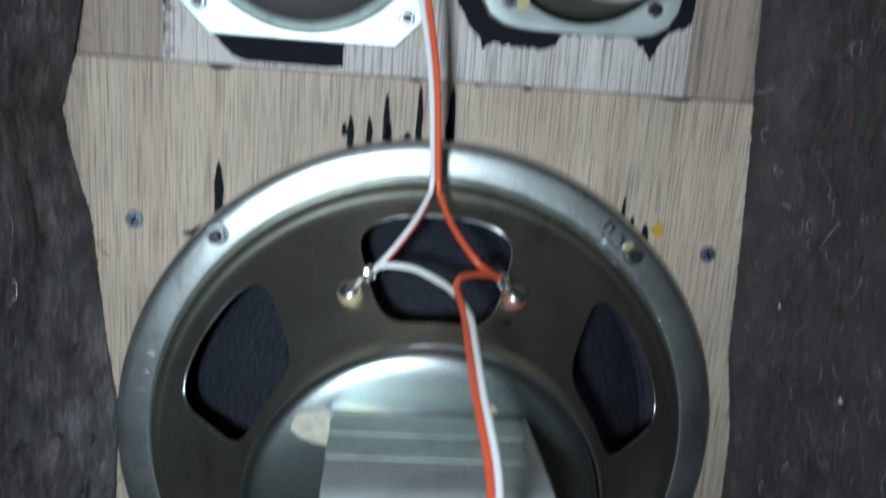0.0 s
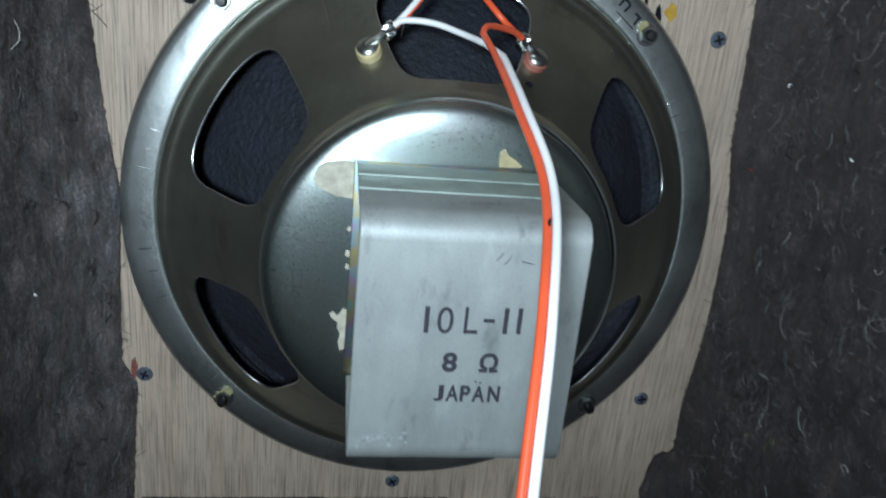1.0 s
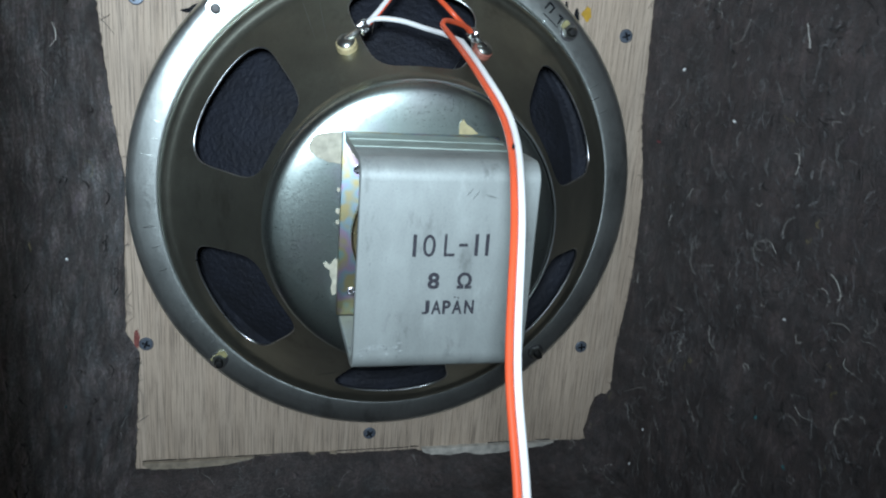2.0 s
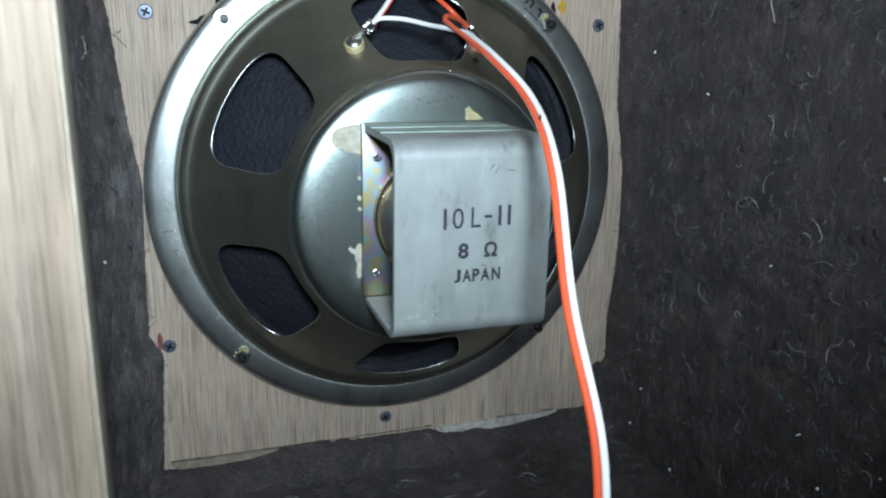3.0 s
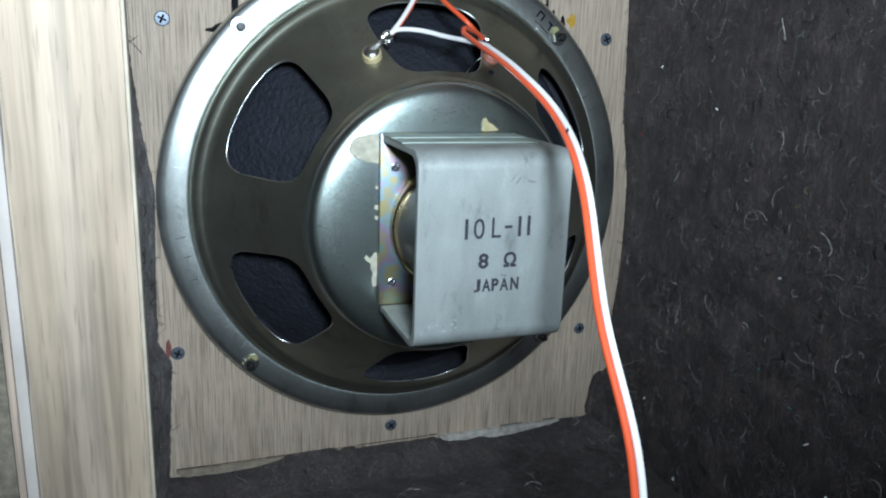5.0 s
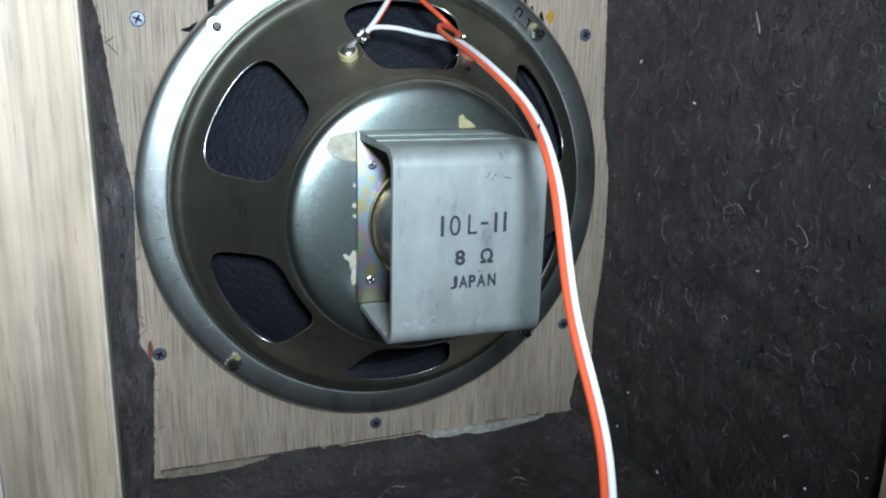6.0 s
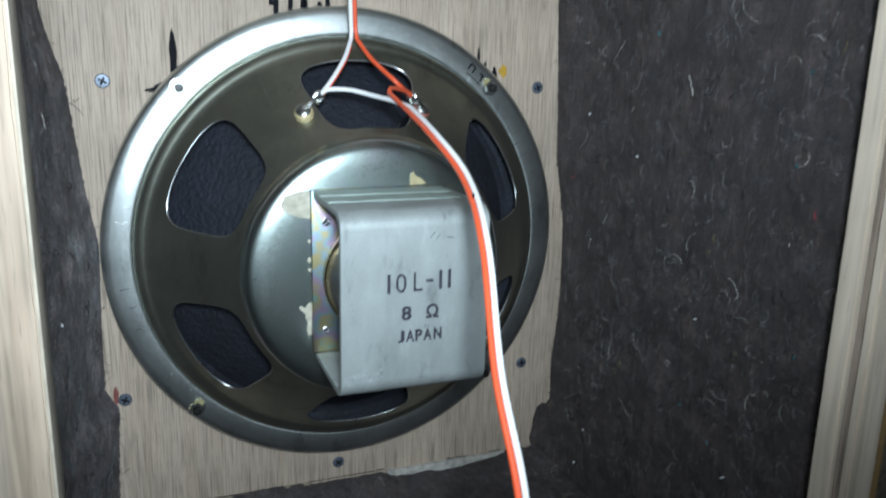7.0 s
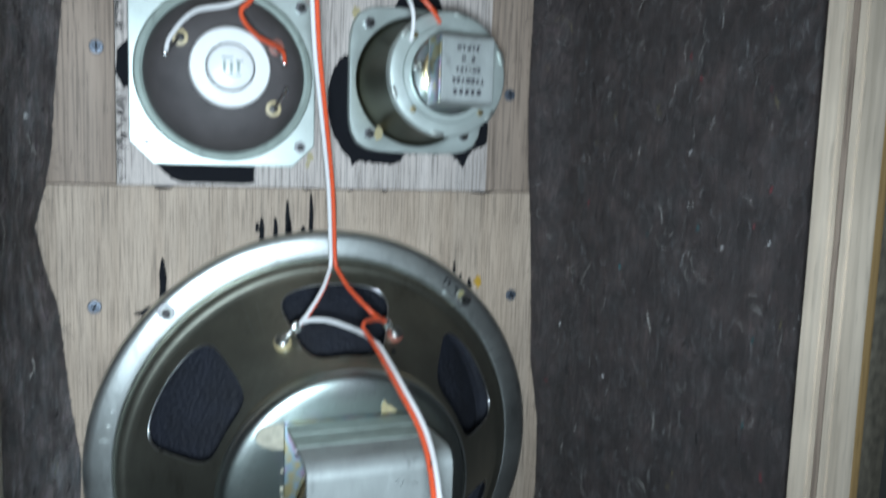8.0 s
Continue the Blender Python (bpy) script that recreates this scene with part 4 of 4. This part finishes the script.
for x, w, h in ((-0.0895, 0.0060, 0.0012), (0.0370, 0.0022, 0.0010), (0.1010, 0.0080, 0.0008), (-0.010, 0.003, 0.0006), (0.016, 0.002, 0.0006)):
    paint([(-w, 0.0003), (0, h * 0.4), (w, 0.0003), (w * 0.5, -h), (-w * 0.4, -h)], x, 0.3258, "black line in the joint of the boards", seed=int(abs(x) * 1e4))
paint([(-0.005, 0.006), (0.004, 0.007), (0.005, -0.003), (0.001, -0.006), (-0.004, -0.002)], 0.004, 0.443, "black paint patch between the small speakers", 0.0004, 0.1, 8)
for x, z, s in ((-0.0085, 0.3445, 0.0022), (-0.0100, 0.3400, 0.0014), (0.0175, 0.4290, 0.0030)):
    paint([(-s, 0), (-s * 0.4, s * 1.4), (s * 0.8, s), (s, -s * 0.5), (0, -s * 1.3)], x, z, "small yellow glue crumb on the pale panel", 0.0004, 0.2, int(s * 1e5), TAN_GLUE, 24)
# patch under the mid speaker, and beside it
paint([(-0.027, 0.006), (0.027, 0.006), (0.0265, -0.0045), (0.022, -0.0052), (-0.012, -0.0050), (-0.018, -0.003)], -0.067, 0.3335, "black foam patch under the small speaker plate", 0.0004, 0.015, 2)
paint([(-0.0035, 0.006), (0.0025, 0.013), (0.003, -0.012), (0.0, -0.014), (-0.0042, -0.006)], -0.1085, 0.392, "black paint patch beside the small speaker plate", 0.0004, 0.04, 5)
rnd = random.Random(77)
for z0, z1 in ((0.3285, 0.3770), (0.4080, 0.4600)):
    bm = bmesh.new()
    z = z0
    while z < z1:
        x = -0.1126 + (0.0 if rnd.random() < 0.6 else rnd.uniform(0.0, 0.003))
        w, h = rnd.choice((0.0008, 0.0020, 0.0034, 0.0046)) * rnd.uniform(0.6, 1.1), rnd.uniform(0.0003, 0.0010)
        slab(bm, [(x, z), (x + w, z + h * rnd.uniform(-0.3, 0.5)), (x + w * 0.9, z + h), (x, z + h * 1.2)], 0.0006, -0.0001)
        z += h + rnd.uniform(0.0, 0.0009)
    tagged(mesh_object("paint_mark", bm, INK, smooth=False), "streaky black paint smeared along the panel edge", "paint mark")
# black ring of paint round the tweeter
rnd = random.Random(9)
corners = [(0.009, 0.403), (0.0045, 0.396), (0.0016, 0.384), (0.0018, 0.371), (0.0048, 0.359), (0.0105, 0.3495), (0.0155, 0.3445), (0.0168, 0.3395), (0.0185, 0.3430), (0.0300, 0.3425), (0.0400, 0.3420),
           (0.0470, 0.3440), (0.0500, 0.3485), (0.0660, 0.3490), (0.0800, 0.3490), (0.0840, 0.3455), (0.0880, 0.3410), (0.0905, 0.3470), (0.0950, 0.3530), (0.1010, 0.3545), (0.1038, 0.3580),
           (0.1040, 0.3720), (0.1000, 0.3850), (0.0990, 0.4250), (0.0900, 0.4300), (0.0720, 0.4330), (0.0680, 0.4440), (0.0460, 0.4460), (0.0400, 0.4330), (0.0200, 0.4240), (0.0180, 0.4080)]
ring = []
for (ax, az), (bx, bz) in zip(corners, corners[1:] + corners[:1]):
    steps = max(2, int(math.hypot(bx - ax, bz - az) / 0.0012))
    for k in range(steps):
        t = k / steps
        ring.append((ax + (bx - ax) * t + rnd.uniform(-0.0003, 0.0003), az + (bz - az) * t + rnd.uniform(-0.0007, 0.0007)))
ob = mesh_object("paint_mark", slab(bmesh.new(), ring, 0.0006, -0.0002), INK, smooth=False)
tagged(ob, "ragged black paint round the tweeter plate", "paint mark")

# countersunk screws
def screw(at):
    ob = thing("screw", at, "small blue-zinc cross-head screw in the plywood", "screw", "baffle screws")
    prof = [(0.0037, -0.001), (0.0037, 0.0004), (0.0032, 0.0009), (0.0, 0.0011)]
    part("head", lathe(bmesh.new(), prof, 24), SCREW, ob)
    bm = box(bmesh.new(), (-0.0022, -0.00135, -0.0005), (0.0022, -0.0006, 0.0005))
    box(bm, (-0.0005, -0.00140, -0.0022), (0.0005, -0.0006, 0.0022))
    bmesh.ops.rotate(bm, verts=bm.verts, cent=(0, 0, 0), matrix=Matrix.Rotation(radians(random.uniform(0, 90)), 3, "Y"))
    part("slot", bm, INK, ob, "dark cross slot", smooth=False)


for x, z in ((-0.125, 0.26), (0.125, 0.259), (-0.004, 0.024), (-0.126, 0.084), (0.123, 0.076)):
    screw((x, 0, z))
screw((-0.122, 0.0022, 0.399))
screw((0.119, 0.0018, 0.388))

# red dust beside a screw, and a torn tab of felt at the corner of the baffle
paint([(-0.0016, -0.003), (-0.0012, 0.003), (0.0004, 0.006), (0.0014, 0.002), (0.0010, -0.004), (-0.0004, -0.006)], -0.1305, 0.087, "red dust patch beside the screw on the plywood", seed=41, material=RED_DUST, jag=0.25)
tab = [(0.1335, 0.014), (0.1320, 0.019), (0.1335, 0.024), (0.1345, 0.034), (0.1370, 0.0415), (0.1410, 0.0440), (0.1450, 0.0430), (0.1470, 0.036), (0.1470, 0.014)]
tagged(mesh_object("felt_tab", slab(bmesh.new(), tab, 0.0002, -0.0035), FELT, smooth=False), "torn dark felt tab at the corner of the baffle", "felt tab")

# bare wood along the foot of the baffle, and the open joint above it
def foot_strip(x0, x1, z_top, z_low, material, label, seed):
    rnd = random.Random(seed)
    n = 26
    top = [(x0 + (x1 - x0) * i / n, z_top + rnd.uniform(-0.0002, 0.0002)) for i in range(n + 1)]
    low = [(x1 - (x1 - x0) * i / n, z_low + rnd.uniform(-0.0008, 0.0008) + (z_top - z_low) * 0.8 * abs(2 * i / n - 1) ** 6) for i in range(n + 1)]
    tagged(mesh_object("glue_strip", slab(bmesh.new(), top + low, 0.0002, -0.0030), material, smooth=False), label, "glue strip")


foot_strip(-0.1300, -0.0640, 0.0134, 0.0070, BARE, "bare tan wood along the foot of the baffle", 1)
foot_strip(-0.0440, -0.0230, 0.0136, 0.0100, BARE, "short bare splinter of wood under the baffle", 2)
foot_strip(0.0280, 0.1160, 0.0130, 0.0035, PALE, "pale ragged bare wood under the baffle", 3)
for x0, x1, h in ((-0.1300, -0.1120, 0.0004), (-0.1110, -0.0820, 0.0002), (-0.0810, -0.0480, 0.0003), (-0.0470, -0.0390, 0.0005), (-0.0240, 0.0200, 0.0002), (0.0210, 0.0260, 0.0005), (0.0700, 0.0860, 0.0002), (0.1010, 0.1100, 0.0004)):
    bm = box(bmesh.new(), (x0, -0.0007, 0.0134), (x1, -0.0002, 0.0134 + h))
    tagged(mesh_object("open_joint", bm, INK, smooth=False), "dark open joint along the foot of the baffle", "joint", "open joints")

# ---- cables ----
def twin(path, spread, r, way):
    """Two parallel strands; way(t) gives the direction from strand one to strand two."""
    a, b = [], []
    n = len(path) - 1
    for i, p in enumerate(path):
        t = (path[min(i + 1, n)] - path[max(i - 1, 0)]).normalized()
        s = Vector(way(i / n))
        s = (s - t * s.dot(t)).normalized() * spread
        a.append(p - s)
        b.append(p + s)
    return a, b


lower = [(0.0092, -0.0800, 0.2550), (0.0100, -0.1244, 0.2428), (0.0118, -0.1586, 0.2281), (0.0053, -0.1935, 0.2092), (-0.0024, -0.2246, 0.1730), (-0.0063, -0.2540, 0.1414), (-0.0203, -0.2847, 0.1160),
         (-0.0340, -0.322, 0.075), (-0.036, -0.36, 0.020), (-0.034, -0.40, -0.025)]
upper = [(-0.045, -0.125, 0.4990), (-0.0340, -0.1080, 0.4680), (-0.0255, -0.0890, 0.4316), (-0.0195, -0.0718, 0.3967), (-0.0118, -0.0551, 0.3620), (-0.0043, -0.0381, 0.3277), (-0.0007, -0.0304, 0.2888)]
R = 0.00115
red, white = twin(spline(lower, 16), R, R, lambda t: (0.9, -0.1, 0.35))
cable = thing("speaker_cable", (0, 0, 0), "orange-red and white twin speaker cable hanging from the woofer", "cable")
part("red_strand", tube(bmesh.new(), spline([(0.0262, -0.0490, 0.2545), (0.0225, -0.0525, 0.2575), (0.0150, -0.0600, 0.2595), (0.0085, -0.0675, 0.2600), (0.0062, -0.0720, 0.2580)], 10) + red[2:], R, 14), RED, cable, "orange-red plastic strand")
part("white_strand", tube(bmesh.new(), spline([(-0.0235, -0.0490, 0.2555), (-0.0190, -0.0505, 0.2585), (-0.0083, -0.0525, 0.2585), (0.0020, -0.0610, 0.2560), (0.0075, -0.0720, 0.2545)], 10) + white[4:], R, 14), WHITE, cable, "white plastic strand")
bm = bmesh.new()
bmesh.ops.create_icosphere(bm, subdivisions=2, radius=0.0005, matrix=Matrix.Translation((0.0086, -0.1738, 0.2240)) @ Matrix.Diagonal((0.8, 0.7, 2.0, 1)))
part("scuff", bm, INK, cable, "small dark scuff on the red strand")
white2, red2 = twin(spline(upper, 16), R, R, lambda t: (1, 0, 0.2))
feed = thing("feed_cable", (0, 0, 0), "red and white twin cable running down past the tweeter", "cable")
part("red_strand", tube(bmesh.new(), red2 + spline([(0.0010, -0.0310, 0.2840), (0.0058, -0.0420, 0.2740), (0.0140, -0.0540, 0.2640), (0.0200, -0.0530, 0.2590), (0.0262, -0.0490, 0.2548)], 10), R, 14), RED, feed, "red plastic strand")
branch = spline([(-0.0022, -0.0310, 0.2840), (-0.0080, -0.0400, 0.2740), (-0.0165, -0.0470, 0.2630), (-0.0235, -0.0490, 0.2550)], 10)
strand = part("white_strand", tube(bmesh.new(), white2 + branch, R, 14), WHITE, feed, "white plastic strand")
part("trace", tube(bmesh.new(), [p + Vector((0.00085, -0.00035, -0.0006)) for p in branch[3:-2]], 0.00055, 8), RED, strand, "thin red trace along the strand")

hook = thing("mid_leads", (0, 0, 0), "short white and red leads soldered to the closed-back speaker", "cable")
part("white_strand", tube(bmesh.new(), spline([(MX - 0.0318, -0.0275, MZ + 0.0065), (MX - 0.0290, -0.0320, MZ + 0.0150), (MX - 0.0180, -0.0430, MZ + 0.0260), (MX + 0.0050, -0.0560, MZ + 0.0330), (-0.0330, -0.095, 0.448), (-0.0400, -0.115, 0.480)], 10), R, 12), WHITE, hook)
part("red_strand", tube(bmesh.new(), spline([(MX + 0.0288, -0.0268, MZ + 0.0065), (MX + 0.0255, -0.0330, MZ + 0.0120), (MX + 0.0110, -0.0440, MZ + 0.0170), (MX + 0.0030, -0.0520, MZ + 0.0260), (MX + 0.0090, -0.0600, MZ + 0.0340), (-0.0300, -0.098, 0.452), (-0.0370, -0.112, 0.480)], 10), R, 12), RED, hook)
lead = thing("tweeter_leads", (0, 0, 0), "short white and red leads running to the tweeter", "cable")
part("white_strand", tube(bmesh.new(), spline([(TX - 0.022, -0.0555, TZ + 0.0160), (TX - 0.022, -0.0590, TZ + 0.0250), (TX - 0.024, -0.0600, TZ + 0.0340), (TX - 0.035, -0.070, TZ + 0.044), (-0.020, -0.100, 0.470)], 10), R, 12), WHITE, lead)
part("red_strand", tube(bmesh.new(), spline([(TX - 0.006, -0.0555, TZ + 0.0270), (TX - 0.0115, -0.0590, TZ + 0.0320), (TX - 0.020, -0.060, TZ + 0.040), (TX - 0.034, -0.072, TZ + 0.050), (-0.018, -0.102, 0.475)], 10), R, 12), RED, lead)


# ---- loose fibres on the felt ----
def fibres(name, count, material, label, seed, long, curl, thick, crowd):
    """Hairs that lie on the felt, some of them in small crowds."""
    rnd = random.Random(seed)
    bm = bmesh.new()
    spots = [(rnd.uniform(0.01, 0.22), rnd.uniform(-0.01, 0.5), rnd.random()) for _ in range(60)]
    for i in range(count):
        if rnd.random() < crowd:
            d, s, which = rnd.choice(spots)
            d, s = abs(rnd.gauss(d, 0.007)) + 0.004, rnd.gauss(s, 0.007)
        else:
            d, s, which = rnd.uniform(0.005, 0.224), rnd.uniform(0.0, 0.49), rnd.random()
        if which < 0.54:
            lay = lambda d, s, h: Vector((surf_right(d, s) - h, -d, s))
        elif which < 0.78:
            lay = lambda d, s, h: Vector((surf_left(d, s) + h, -d, s))
        else:
            s = s * 0.58 - 0.142
            lay = lambda d, s, h: Vector((s, -d, surf_floor(d, s) + h))
        length = rnd.uniform(*long) * (1.9 if rnd.random() < 0.12 else 1.0)
        a = rnd.uniform(0, 2 * math.pi)
        bend = rnd.gauss(0, curl)
        swing = rnd.gauss(0, curl * 0.4)
        pts = []
        u, v = d, s
        steps = 8 if curl > 2 else 4
        lift = rnd.random()
        for k in range(steps + 1):
            h = 0.0011 + 0.0014 * math.sin(math.pi * k / steps) * lift
            pts.append(lay(min(0.2275, max(0.003, u)), v, h))
            a += bend / steps + swing / steps * (2 * k / steps - 1)
            u += length / steps * math.cos(a)
            v += length / steps * math.sin(a)
        tube(bm, pts, rnd.uniform(*thick), 3)
    ob = mesh_object(name, bm, material)
    return tagged(ob, label, "fibres", kind="stuff")


fibres("pale_fibres", 390, HAIR, "pale curled wool hairs lying on the felt", 11, (0.004, 0.014), 2.2, (0.00006, 0.00015), 0.35)
fibres("fine_fibres", 1000, HAIR_FINE, "thin tangled hairs lying on the felt", 21, (0.003, 0.009), 2.4, (0.00004, 0.00009), 0.55)
fibres("grey_fibres", 7000, HAIR_GREY, "short grey wool hairs matted into the felt", 13, (0.002, 0.006), 1.2, (0.00005, 0.00012), 0.3)
fibres("dark_fibres", 700, HAIR_DARK, "dark curled wool tufts lying on the felt", 12, (0.002, 0.007), 1.4, (0.00014, 0.00036), 0.3)
fibres("straw_fibres", 36, HAIR_STRAW, "yellowish hairs caught in the felt", 17, (0.003, 0.008), 2.6, (0.00008, 0.00016), 0.0)
fibres("teal_flecks", 14, TEAL, "small teal flecks caught in the felt", 14, (0.001, 0.0025), 1.0, (0.0003, 0.0006), 0.0)
fibres("red_flecks", 16, CRIMSON, "small red flecks caught in the felt", 15, (0.001, 0.0025), 1.0, (0.0002, 0.0005), 0.0)
fibres("white_flecks", 26, WHITE, "small white flecks caught in the felt", 16, (0.0008, 0.0020), 1.0, (0.0002, 0.0005), 0.0)


def fringe(name, count, surface, sign, material, label, seed):
    """Loose ends of wool that stand out from the torn edge of the felt over the baffle."""
    rnd = random.Random(seed)
    bm = bmesh.new()
    for _ in range(count):
        z = rnd.uniform(0.015, 0.49)
        a = rnd.gauss(0, 0.9)
        length = 0.0008 + rnd.expovariate(1 / 0.0016)
        p = Vector((surface(0.004, z), -0.0035, z))
        way = Vector((-sign * math.cos(a), 0.0, math.sin(a)))
        bend = Vector((0, 0, rnd.uniform(-0.5, 0.5)))
        pts = [p + way * (length * k / 4) + bend * (length * (k / 4) ** 2) + Vector((0, 0.0016 * k / 4, 0)) for k in range(5)]
        tube(bm, pts, rnd.uniform(0.00006, 0.00014), 3)
    tagged(mesh_object(name, bm, material), label, "fibres", kind="stuff")


fringe("edge_fibres", 170, surf_left, -1, HAIR_GREY, "loose grey wool ends along the torn felt edge", 31)
fringe("edge_fibres", 140, surf_right, 1, HAIR_DARK, "loose dark wool ends along the torn felt edge", 32)
